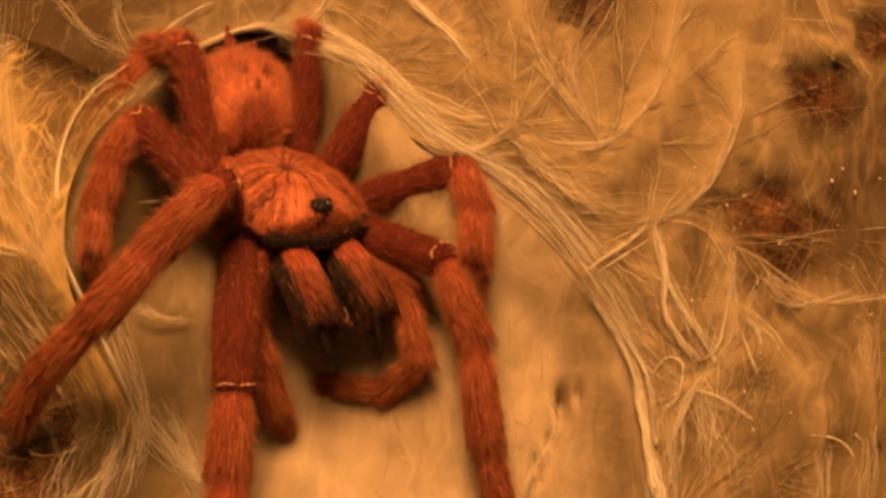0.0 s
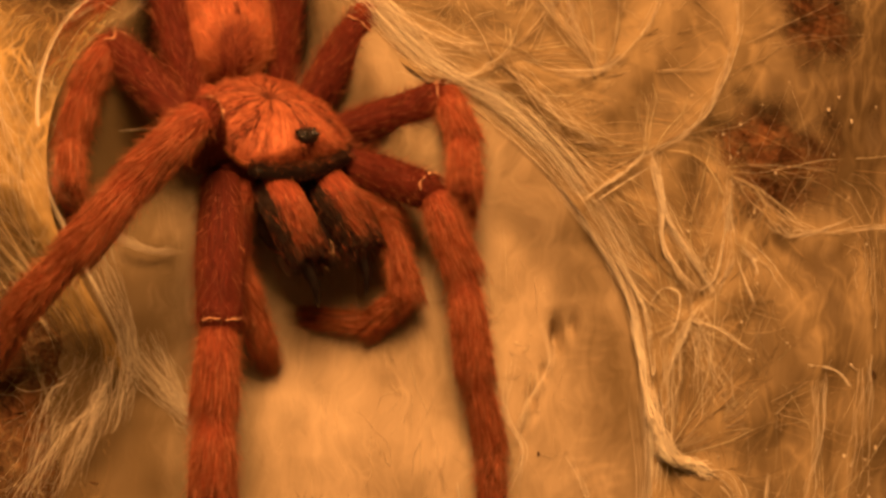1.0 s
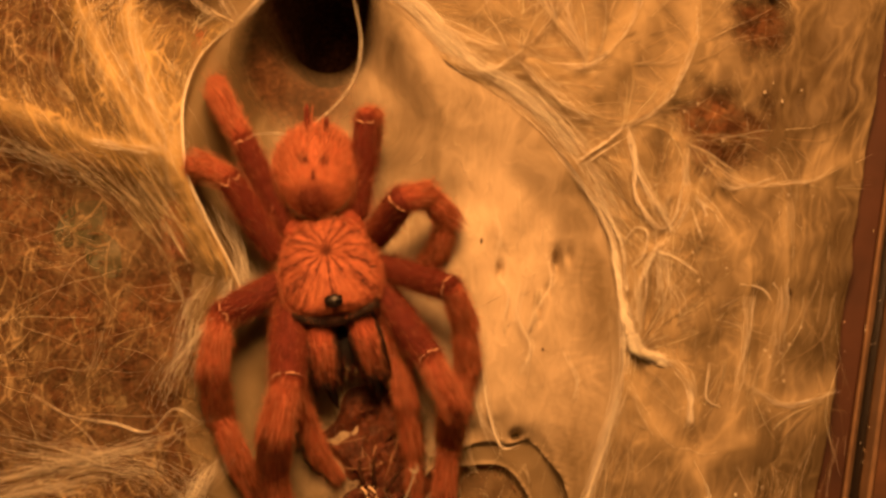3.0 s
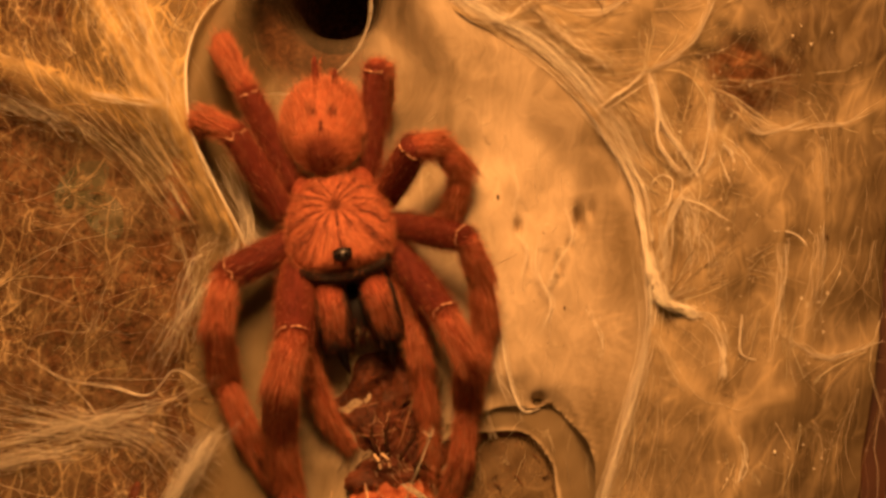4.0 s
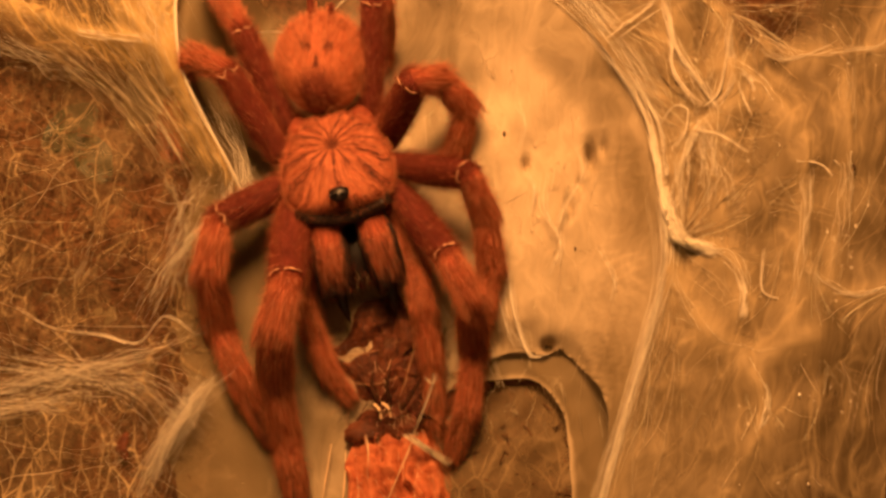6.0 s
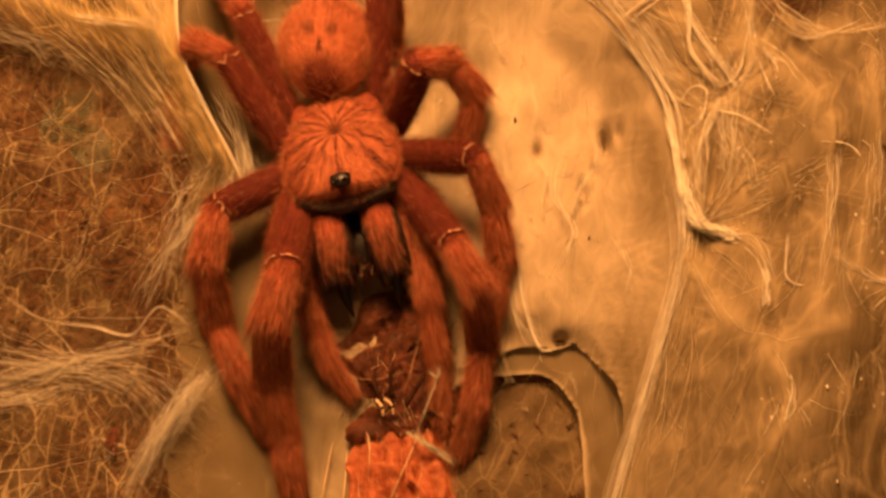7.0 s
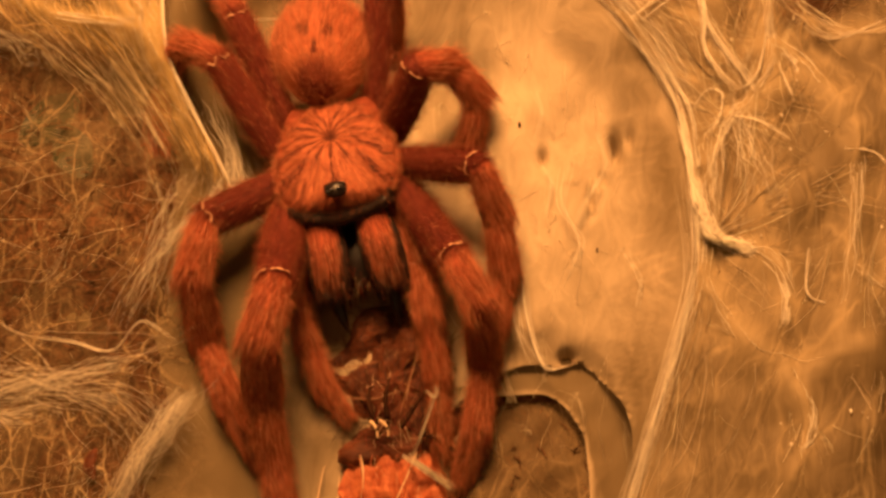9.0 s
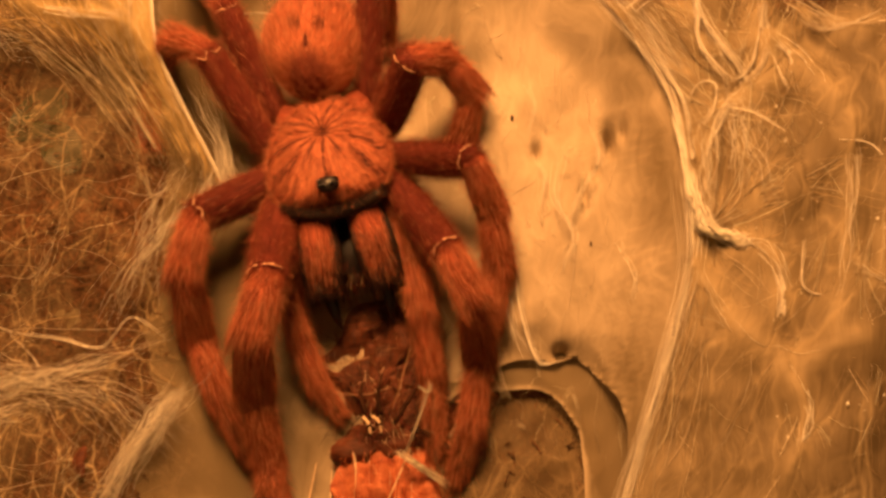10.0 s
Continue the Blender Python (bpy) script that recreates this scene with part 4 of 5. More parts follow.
    ropes("drawn-out silk bands beside the runway", [
        ([(-56, 3, 8), (-44.9, -1.6, 8), (-39.9, -3.8, 8.5), (-31, -5.2, 8.5)], 26, 0.6, 0.035, 0.4),
        ([(-58, -2, 7), (-47, -6, 7), (-40, -9, 7)], 16, 1.8, 0.016, 0.5),
        ([(-47.6, 27, 8), (-42, 13, 9), (-35, 1, 9), (-28.5, -8, 8.8)], 20, 2.2, 0.016, 0.6),
        ([(-37, 27, 8), (-36, 14, 8.6), (-32, 2, 9), (-28, -8, 8.6)], 20, 2.0, 0.016, 0.6),
        ([(-50, -39, 1), (-44.5, -42.3, 1.2), (-37.5, -43.6, 1.5), (-32.6, -44.8, 1.8), (-29, -41.6, 3), (-25.4, -43.6, 1)], 8, 0.2, 0.035, 0.3),
        ([(-44.5, -42.3, 1.2), (-40, -47, 1), (-38.5, -53, 1)], 4, 0.15, 0.05, 0.2),
        ([(-60, -52, 1), (-46, -49.5, 1), (-37, -47.6, 1.5), (-28, -45, 0.5)], 60, 2.6, 0.021, 0.7),
        ([(-56, -44.5, 1), (-42, -48, 1.2), (-32, -51, 0.5), (-26, -57, -1)], 60, 2.6, 0.021, 0.7),
        ([(-60, -54.5, 0.8), (-46, -52.5, 1), (-38, -52, 1)], 56, 2.4, 0.021, 0.7),
        ([(-33, -66, 0), (-28, -57, 0.5), (-25, -52, -1), (-24, -49, -2)], 34, 2.0, 0.018, 0.6),
        ([(-22, -26, 0), (-27, -32, 2), (-31, -42, 2)], 24, 2.2, 0.016, 0.7),
        ([(-25, -22, 1), (-28, -28, 1), (-30, -38, 1)], 20, 2.0, 0.016, 0.7),
        ([(-21, -20, -2), (-16, -26, -6), (-12, -29, -6.6)], 40, 1.2, 0.022, 0.5),
        ([(-33, -67, 0.6), (-29.5, -59, 0.8), (-26, -53, 0.2), (-24.5, -49, -1.5)], 60, 1.7, 0.02, 0.7)])
    ropes("torn silk wisps hanging over the bank of the runway", [
        ([(-24.3, -9.7, 1.0), (-22.0, -15.0, -1.0), (-20.4, -20.1, -2.5), (-20.7, -24.5, -3.5), (-22.2, -30.1, -3.0)], 34, 0.9, 0.028, 0.8, 0.3),
        ([(-20.8, -18.8, -2.5), (-22.9, -24.5, -2.4), (-24.3, -30.1, -2.0), (-27, -37, -1)], 30, 1.1, 0.024, 0.8, 0.3),
        ([(-18.6, -18.2, -5.4), (-16.5, -23.3, -6.0), (-13.4, -28.9, -6.2), (-9, -34, -6.3)], 26, 0.8, 0.022, 0.8, 0.3),
        ([(-23.8, -7.0, -1.5), (-20, -8.6, -4.8), (-15.7, -9.1, -6.0)], 20, 0.6, 0.022, 0.8, 0.3)])
    ropes("loose silk folds on the pale floor", [
        ([(25.2, -18.5, 0.2), (26.0, -23, 0.1), (23.4, -27.5, 0.0), (22.2, -31, -0.2)], 9, 0.3, 0.02, 0.6, 0.3),
        ([(17.8, -22.0, 0.2), (19.4, -25, 0.2), (18.6, -29, 0.0)], 7, 0.25, 0.018, 0.6, 0.3),
        ([(17.5, -12.5, 0.5), (18.5, -16, 0.5), (17.4, -20.5, 0.4)], 6, 0.25, 0.018, 0.6, 0.3),
        ([(27.6, -33, -0.2), (29.4, -37.5, -0.3), (29.0, -41, -0.4)], 9, 0.5, 0.016, 0.7, 0.3),
        ([(15.5, -35.9, -1.2), (16.1, -41.4, -1.2), (17.5, -46.5, -1.4), (18.7, -47.6, -1.4), (20.6, -47.2, -1.2)], 10, 0.22, 0.04, 0.5),
        ([(14.6, -37, -1.4), (15.2, -43, -1.4), (17, -46.8, -1.4)], 8, 0.5, 0.02, 0.5),
        ([(21, -23, 1), (20.5, -28, 0.8), (22.5, -33, 0.8), (21, -37, 0.6)], 6, 0.4, 0.03, 0.4)])
    s = Soup()
    bundle(s, [(78.2, 7.4, 8), (79, 6.6, 8.2), (80.4, 6.4, 8)], 12, 0.5, 0.09, 12)
    bundle(s, [(79.2, 6, 8), (80, 3.4, 8), (83, 0.5, 7.5), (88, -5, 7)], 5, 0.12, 0.06, 12)
    bundle(s, [(77, 8, 3.2), (78.5, 7, 8), (79, 6.6, 8.2)], 4, 0.12, 0.05, 12)
    tagged(new("silk_tuft", s.mesh("silk_tuft", [STRAND])), "small white silk tuft clinging to the dark wall rail", "spider web")
    return mouth_rim


build_strands()
burrow_rim = build_ropes()


# ---- coir clumps, leaf, droppings ----
def build_clumps():
    veil = Soup()
    for c, r in CLUMPS:
        s = Soup()
        z0 = soil_z(*c)
        h = on_right([c], 0.0)[0][2] - 0.5 - z0

        def rough(p, d):
            return p + d * np.array((1, 1, 0.35)) * (0.34 * r * nz(p[0], p[1], p[2] * 0.1, 0.25) + 0.10 * r * nz(p[0], p[1], p[2], 1.0))
        s.ellipsoid((*c, z0), (r * 1.15, r * 1.15, h), 0, 30, 44, rough)
        clump = tagged(new("soil_clump", s.mesh("soil_clump", [COIR_RED])), "reddish coconut fibre clump showing through the silk", "soil clump", "soil clumps")
        s = Soup()
        for _ in range(620):
            a, q = rnd.uniform(0, 2 * math.pi), math.sqrt(rnd.random()) * r * 0.98
            p = np.array((c[0] + q * math.cos(a), c[1] + q * math.sin(a), z0 + h * math.sqrt(max(0.02, 1 - (q / r) ** 2))))
            t = np.array((rnd.gauss(0, 1), rnd.gauss(0, 1), rnd.gauss(0.05, 0.3)))
            t /= np.linalg.norm(t)
            L = rnd.uniform(1.0, 3.8)
            m = p + t * L * 0.5 + np.array((0, 0, 0.3))
            s.tube([p, m, p + t * L - np.array((0, 0, 0.2))], [0.05, 0.055, 0.03], 3, 0 if rnd.random() < 0.6 else 1)
        for _ in range(18):
            a = rnd.uniform(0, 6.28)
            b = a + rnd.uniform(1.6, 4.6)
            p, q = (np.array((c[0] + 1.25 * r * math.cos(w), c[1] + 1.25 * r * math.sin(w), 5.2)) for w in (a, b))
            m = (p + q) / 2 + np.array((rnd.gauss(0, 1.2), rnd.gauss(0, 1.2), 1.5))
            veil.tube(spline([p, m, q], 9), [0.013] * 9, 3, 0 if rnd.random() < 0.2 else 1)
        tagged(part("fibre_mat", s.mesh("fibre_mat", [COIR_RED, COIR]), clump), "curled loose coconut fibres", "", "", "stuff")
    tagged(new("silk_strands", veil.mesh("silk_strands", [STRAND, STRAND_DIM])), "thin silk strands drawn over the soil clumps", "spider web", "", "stuff")
    s = Soup()
    for _ in range(2600):
        x, y = rnd.uniform(-64, -20), rnd.uniform(-75, 32)
        if rnd.random() < 0.07:
            x, y = rnd.uniform(7, 30), rnd.uniform(-76, -50)
        z = soil_z(x, y)
        t = np.array((rnd.gauss(0, 1), rnd.gauss(0, 1), rnd.gauss(0.15, 0.4)))
        t /= np.linalg.norm(t)
        L = rnd.uniform(0.6, 2.4)
        p = np.array((x, y, z + 0.1))
        s.tube([p, p + t * L * 0.5 + (0, 0, 0.2), p + t * L], [0.1, 0.11, 0.05], 3, rnd.randrange(2))
    tagged(new("soil_fibres", s.mesh("soil_fibres", [COIR_RED, COIR])), "short loose coconut fibres on the soil", "soil", "", "stuff")


def build_leaf(cx, cy, turn, size):
    s = Soup()
    n, m = 9, 5
    for i in range(n):
        u = i / (n - 1)
        w = size * 0.32 * math.sin(math.pi * (0.06 + 0.9 * u)) ** 0.8
        for k in range(m):
            q = (k / (m - 1) - 0.5) * 2
            x, y = (u - 0.5) * size, q * w
            X, Y = cx + x * math.cos(turn) - y * math.sin(turn), cy + x * math.sin(turn) + y * math.cos(turn)
            s.v.append(np.array((X, Y, soil_z(X, Y) + 0.25 + 0.2 * abs(q) + 0.2 * nz(x, y, 2, 0.8))))
    for i in range(n - 1):
        for k in range(m - 1):
            s.f.append((i * m + k, (i + 1) * m + k, (i + 1) * m + k + 1, i * m + k + 1))
            s.s.append(0)
    b = len(s.v)
    s.v += [p - np.array((0, 0, 0.25)) for p in s.v[:b]]
    s.f += [tuple(b + q for q in reversed(f)) for f in s.f[:]]
    s.s += [0] * (len(s.f) - len(s.s))
    tagged(new("leaf", s.mesh("leaf", [GREEN])), "dark green leaf half buried under silk", "leaf", "leaves under silk")


def build_specks():
    for x, y, r in ((15.6, -16.6, 0.28), (26, -40, 0.22), (27.5, -46, 0.18), (59.5, -26, 0.35), (24.5, -33, 0.2)):
        s = Soup()
        z = floor_z(x, y) if x < 34 else on_right([(x, y)], 0.2)[0][2]
        s.ellipsoid((x, y, z + r * 0.3), (r * 0.7, r * 1.6, r * 0.6), 0, 5, 8)
        tagged(new("dirt_speck", s.mesh("dirt_speck", [PREY_DARK])), "tiny dark dirt speck caught on pale silk", "dirt", "dirt specks")


def build_dust():
    """Pale grains and crumbs of silk on the rails and along the sheet's outer part."""
    s = Soup()
    for _ in range(80):
        a, o = rnd.uniform(-20, 110), rnd.choice((4.0, 5.5, 6.8, 7.3, 9.0, 9.8, 10.4, 11.2, 13.0)) + rnd.gauss(0, 0.5)
        z = 3.1 if 3.1 < o < 7 else 3.4 if o < 8.1 else -0.9 if o < 10.8 else 2.2 if o < 11.6 else 1.7
        p, r = rail_point(a, o, z), rnd.uniform(0.04, 0.17)
        s.ellipsoid(p, (r, r * rnd.uniform(0.5, 1.6), r * 0.7), 0 if rnd.random() < 0.7 else 1, 4, 6)
    tagged(new("dust", s.mesh("dust", [STRAND, PALE])), "pale dust grains on the dark plastic rails", "dust", "", "stuff")
    s = Soup()
    for _ in range(110):
        x, y = rnd.uniform(40, 66), rnd.uniform(-66, 6)
        if (np.array((x, y)) - RAIL_A) @ RAIL_OUT < -1:
            p, r = np.array(on_right([(x, y)], 0.35)[0]), rnd.uniform(0.05, 0.16)
            s.ellipsoid(p, (r, r * rnd.uniform(0.6, 2.2), r * 0.7), 0, 4, 6)
    tagged(new("silk_crumbs", s.mesh("silk_crumbs", [STRAND_BRIGHT])), "tiny bright crumbs of silk on the sheet", "spider web", "", "stuff")


def build_husk():
    s = Soup()
    z = soil_z(-33.5, -58.2) + 1.2
    s.ellipsoid((-33.5, -58.2, z), (0.8, 1.9, 0.5), 0, 8, 12, lambda p, d: p + np.array((0.5 * math.sin(p[1]), 0, 0.2 * d[0])))
    tagged(new("husk", s.mesh("husk", [PREY_MID])), "small reddish insect husk caught in silk", "insect husk")


build_husk()
build_dust()
build_clumps()
build_leaf(-44, -14, 0.7, 9)
build_leaf(-40.5, -18.5, 2.1, 8)
build_specks()


# ---- the prey: a roach held in the jaws ----
def build_prey():
    prey = thing("roach", "red-brown roach with banded spiny legs held by the spider", "insect")
    prey.matrix_basis = pose(0.5 * MM, -53 * MM, -6.4 * MM, 0, 0, 6)

    def crumple(p, d):
        """Folded, torn skin: creases run lengthwise."""
        x, y, z = p
        crease = 0.55 * math.sin(2.3 * x + 1.4 * nz(x, y, 1.0, 0.5)) + 1.1 * nz(x * 1.6, y * 0.5, 2.0, 0.4)
        return np.array((x + 0.9 * nz(x, y, 8, 0.4), y + 1.1 * nz(x * 2.5, y, 4, 0.4), z + crease * (0.3 + max(0, d[2]))))
    s = Soup()
    s.ellipsoid((-1.2, -9.4, 0.4), (7.0, 7.6, 1.3), 0, 34, 60, crumple)
    body = part("body", s.mesh("body", [PREY]), prey, "torn folded orange-red hind body")
    s = Soup()
    n = 340
    p = np.stack([HAIR_RNG.uniform(-7, 5, n), HAIR_RNG.uniform(-15, -3, n), HAIR_RNG.uniform(1.4, 2.4, n)], 1)
    s.hairs(p, np.array((0.15, -1.0, 0.1)) + HAIR_RNG.normal(0, 0.3, (n, 3)), np.broadcast_to((0.0, 0.0, 1.0), (n, 3)), HAIR_RNG.uniform(1.2, 4.0, n), 0.026, pick(n, (0, 1), (4, 1)))
    tagged(part("fibre_mat", s.mesh("fibre_mat", [PREY_HAIR, PALE]), body), "loose orange fibres", "", "", "stuff")
    for pts in (((-4.6, -3.2, 2.6), (-4.4, -5.0, 3.0), (-4.7, -7.4, 2.6)), ((-7.6, -4.5, 0.5), (-8.2, -9, 0.8), (-9.4, -14, 0.4)), ((-9.4, -3.5, 0.3), (-10.6, -8, 0.6), (-12.0, -13, 0.2)), ((2.0, -3.5, 2.2), (0.2, -7, 2.8), (-3.4, -13, 2.2))):
        s = Soup()
        s.tube(spline(pts, 10), [0.03, 0.06, 0.08, 0.09, 0.09, 0.08, 0.07, 0.06, 0.05, 0.02], 6, 0, True)
        part("sinew", s.mesh("sinew", [PALE]), prey, "pale torn sinew")
    s = Soup()
    s.ellipsoid((0.2, 5.2, -0.6), (8.6, 10.4, 1.9), 0, 44, 80, lambda p, d: p + np.array((3.0 * nz(p[1], p[0], 3, 0.22), 3.0 * nz(p[0], p[1], 13, 0.22), (2.4 * nz(p[0], p[1], 5, 0.3) + 1.3 * nz(p[0], p[1], 6, 0.8)) * max(0, d[2]))))
    n = 900
    a, q = HAIR_RNG.uniform(0, 6.28, n), np.sqrt(HAIR_RNG.uniform(0, 1.15, n))
    p = np.stack([8.2 * q * np.cos(a), 5.0 + 9.8 * q * np.sin(a), 0.2 + 1.4 * np.sqrt(np.maximum(0, 1 - q * q))], 1)
    s.hairs(p, np.stack([HAIR_RNG.normal(0, 0.6, n), HAIR_RNG.normal(-0.2, 0.8, n), HAIR_RNG.uniform(0.1, 0.6, n)], 1), np.broadcast_to((0.0, 0.0, 1.0), (n, 3)), HAIR_RNG.uniform(0.8, 3.4, n), 0.03, pick(n, (1, 2, 3), (2, 4, 1)))
    part("thorax", s.mesh("thorax", [PREY_MID, PREY_DARK, HAIR_BLACK, TAN]), prey, "dark brown crushed fore body")
    s = Soup()
    s.ellipsoid((-2.4, -2.2, 0.6), (5.4, 2.2, 1.3), 0, 24, 44, lambda p, d: p + d * (1.1 * nz(p[0], p[1], p[2], 0.4) + 0.6 * nz(p[0], p[1], p[2], 1.1)))
    part("head", s.mesh("head", [PREY_MID]), prey, "dark brown head")
    for a, b, c in (((-1.0, 0.5, 3), (-0.9, 3.0, 4.2), (-0.2, 5.4, 3.8)), ((-2.4, 0.2, 3), (-3.0, 2.8, 3.9), (-2.6, 4.8, 3.4)), ((0.4, -0.6, 3), (2.6, 1.8, 3.8), (3.6, 3.4, 3.0)),
                    ((2.2, -1.4, 2.4), (4.4, -2.5, 3.0), (6.4, -5.4, 1.4)), ((4.6, -2.2, 2.0), (6.6, -4.4, 2.4), (8.2, -7.0, 1.0))):
        s = Soup()
        line = spline([a, b, c], 12)
        s.tube(line, [0.3, 0.34, 0.34, 0.3, 0.27, 0.25, 0.22, 0.2, 0.17, 0.14, 0.12, 0.08], 7, 0, True)
        for k in (2, 4, 6, 8):
            for w in (-1, 1):
                s.sliver(line[k], (w * 0.8, 0.5, 0.5), 0.9, 0.06, 0)
        part("leg", s.mesh("leg", [PREY_DARK]), prey, "thin dark spiny leg")
    # two shins show black and white bands
    for ox, turn in ((0.0, 0.0), (1.0, 0.25)):
        s = Soup()
        path = spline([(-3.1 + ox, 0.6, 3.8), (-2.3 + ox + turn, -0.5, 4.4), (-2.2 + ox + turn, -2.0, 4.0)], 10)
        s.tube(path, [0.2 - 0.01 * k for k in range(10)], 8, 0, True)
        s.s = [1 if k < 72 and 0 < k // 8 < 8 and k // 8 != 5 else 0 for k in range(len(s.s))]
        part("leg", s.mesh("leg", [PREY_DARK, PALE]), prey, "banded black and white shin")
    for a, b, c in (((0.5, 1.0, 3.2), (2.2, 4.5, 4.6), (3.6, 8.0, 4.6)), ((-1.5, 7.6, 3.0), (-5.0, 7.2, 3.6), (-8.2, 7.6, 3.2)), ((0.8, 3.6, 3.4), (-2.4, 3.0, 3.8), (-5.6, 3.6, 3.4))):
        s = Soup()
        s.tube(spline([a, b, c], 12), [0.03] + [0.07] * 10 + [0.03], 4)
        part("antenna", s.mesh("antenna", [TAN]), prey, "thin tan antenna")
    s = Soup()
    n = 90
    p = np.stack([HAIR_RNG.uniform(-4, 6, n), HAIR_RNG.uniform(-3, 5, n), HAIR_RNG.uniform(2.2, 3.6, n)], 1)
    s.hairs(p, HAIR_RNG.normal(0, 0.6, (n, 3)) + np.array((0.3, 0.4, 0.3)), np.broadcast_to((0.0, 0.0, 1.0), (n, 3)), HAIR_RNG.uniform(1.5, 3.6, n), 0.035, pick(n, (0, 1), (1, 2)))
    part("bristles", s.mesh("bristles", [PALE, HAIR_DARK]), prey, "loose pale bristles")


def build_shed_strands():
    """A pale twist of silk and a frayed stem that lie beside the prey."""
    s = Soup()
    bundle(s, [(5.6, -49.6, 1.5), (5.2, -51.6, 0.6), (3.6, -55.4, -1.0), (2.2, -57.6, -3.0)], 7, 0.2, 0.035, 18)
    bundle(s, [(4.4, -50.2, 1.2), (5.6, -51.0, 1.0), (5.9, -49.8, 1.2)], 5, 0.2, 0.03, 12)
    bundle(s, [(1.6, -56.8, -2.2), (3.8, -58.4, -3.0), (7.4, -60.8, -4.0)], 24, 0.3, 0.045, 16, 0, 0.6)
    tagged(new("silk_twist", s.mesh("silk_twist", [STRAND])), "pale twist of silk lying beside the prey", "spider web")


build_shed_strands()
build_prey()


# ---- the tarantula ----
def limb_mesh(name, L, r0, r1, r2, mats, dark):
    """One joint of a limb along x, middle at the origin: slim at the ends, fuller between; fur lies towards the tip and flares over the next joint."""
    s = Soup()
    st = []
    for i in range(17):
        u = i / 16
        r = r0 + (r1 - r0) * math.sin(math.pi * min(1, u * 1.25) * 0.8) if u < 0.5 else r1 + (r2 - r1) * smooth(0.5, 1, u)
        end = min(1, math.sqrt(max(0.0, 1 - (abs(u - 0.5) * 2) ** 8)) + 0.35)
        st.append((-L / 2 - 0.5 * r0 + u * (L + 0.85 * r0), r * end * 0.94, r * end, 0.0))
    s.lathe(st, 20, 0)
    if name == "femur":
        # pale crinkled skin shows on top of the knee
        rr = st[14][1] * 1.06
        for w0, w1, big in ((0.18, 0.5, 1.0), (0.56, 0.84, 0.9)):
            ring = [(L / 2 - 0.1 + 0.7 * nz(w * 2.2, L) - 0.35 * abs(math.cos(w)), rr * math.cos(w), rr * math.sin(w) * 1.1) for w in np.linspace(math.pi * w0, math.pi * w1, 13)]
            s.tube(ring, [0.02] + [big * (0.05 + 0.2 * abs(nz(i * 0.45, L * 3 + w0 * 9))) for i in range(11)] + [0.02], 6, 3)
    sx, sr = np.array([q[0] for q in st]), np.array([q[1] for q in st])

    def skin(n):
        x, w = HAIR_RNG.uniform(sx[0], sx[-1] - 0.1, n), HAIR_RNG.uniform(0, 2 * math.pi, n)
        r = np.interp(x, sx, sr) * 0.97
        nrm = np.stack([np.zeros(n), np.cos(w), np.sin(w)], 1)
        return np.stack([x, r * nrm[:, 1], r * 1.06 * nrm[:, 2]], 1), nrm, (x - sx[0]) / (sx[-1] - sx[0])
    n = int((260 if dark else 340) * L)
    p, nrm, u = skin(n)
    flare = 0.03 + 0.30 * u ** 2 if not dark else 0.03 + 0.07 * u
    way = np.array((1.0, 0, 0)) + nrm * (HAIR_RNG.uniform(0.0, 1.0, n) * flare)[:, None] + HAIR_RNG.normal(0, 0.03, (n, 3))
    long = min(1.7 if dark else 3.6, 0.5 * L)
    s.hairs(p, way, nrm, long * HAIR_RNG.uniform(0.45, 1.15, n), 0.017, pick(n, (1, 2, 4), (5, 4, 0.3) if dark else (4, 3, 3)), 0.05)
    # loose fine hairs stand off all round
    n = int((190 if dark else 170) * L)
    p, nrm, u = skin(n)
    way = np.array((0.8, 0, 0)) + nrm * HAIR_RNG.uniform(0.25, 1.0, (n, 1)) + HAIR_RNG.normal(0, 0.12, (n, 3))
    s.hairs(p, way, nrm, (1.8 if dark else 2.0) * HAIR_RNG.uniform(0.4, 1.2, n), 0.012, pick(n, (1, 4), (5, 1) if dark else (1, 1)), 0.03)
    return s.mesh(name, mats)


def limb_pose(a, b, turn=None):
    """Where a joint stands whose ends are a and b (mm); turn: its attitude in another pose, from which it turns the short way."""
    a, b = Vector(a), Vector(b)
    d = (b - a).normalized()
    if turn is None:
        q = d.to_track_quat("X", "Z")
    else:
        q = (turn @ Vector((1, 0, 0))).rotation_difference(d) @ turn
    return Matrix.Translation((a + b) * 0.5 * MM) @ q.to_matrix().to_4x4(), q


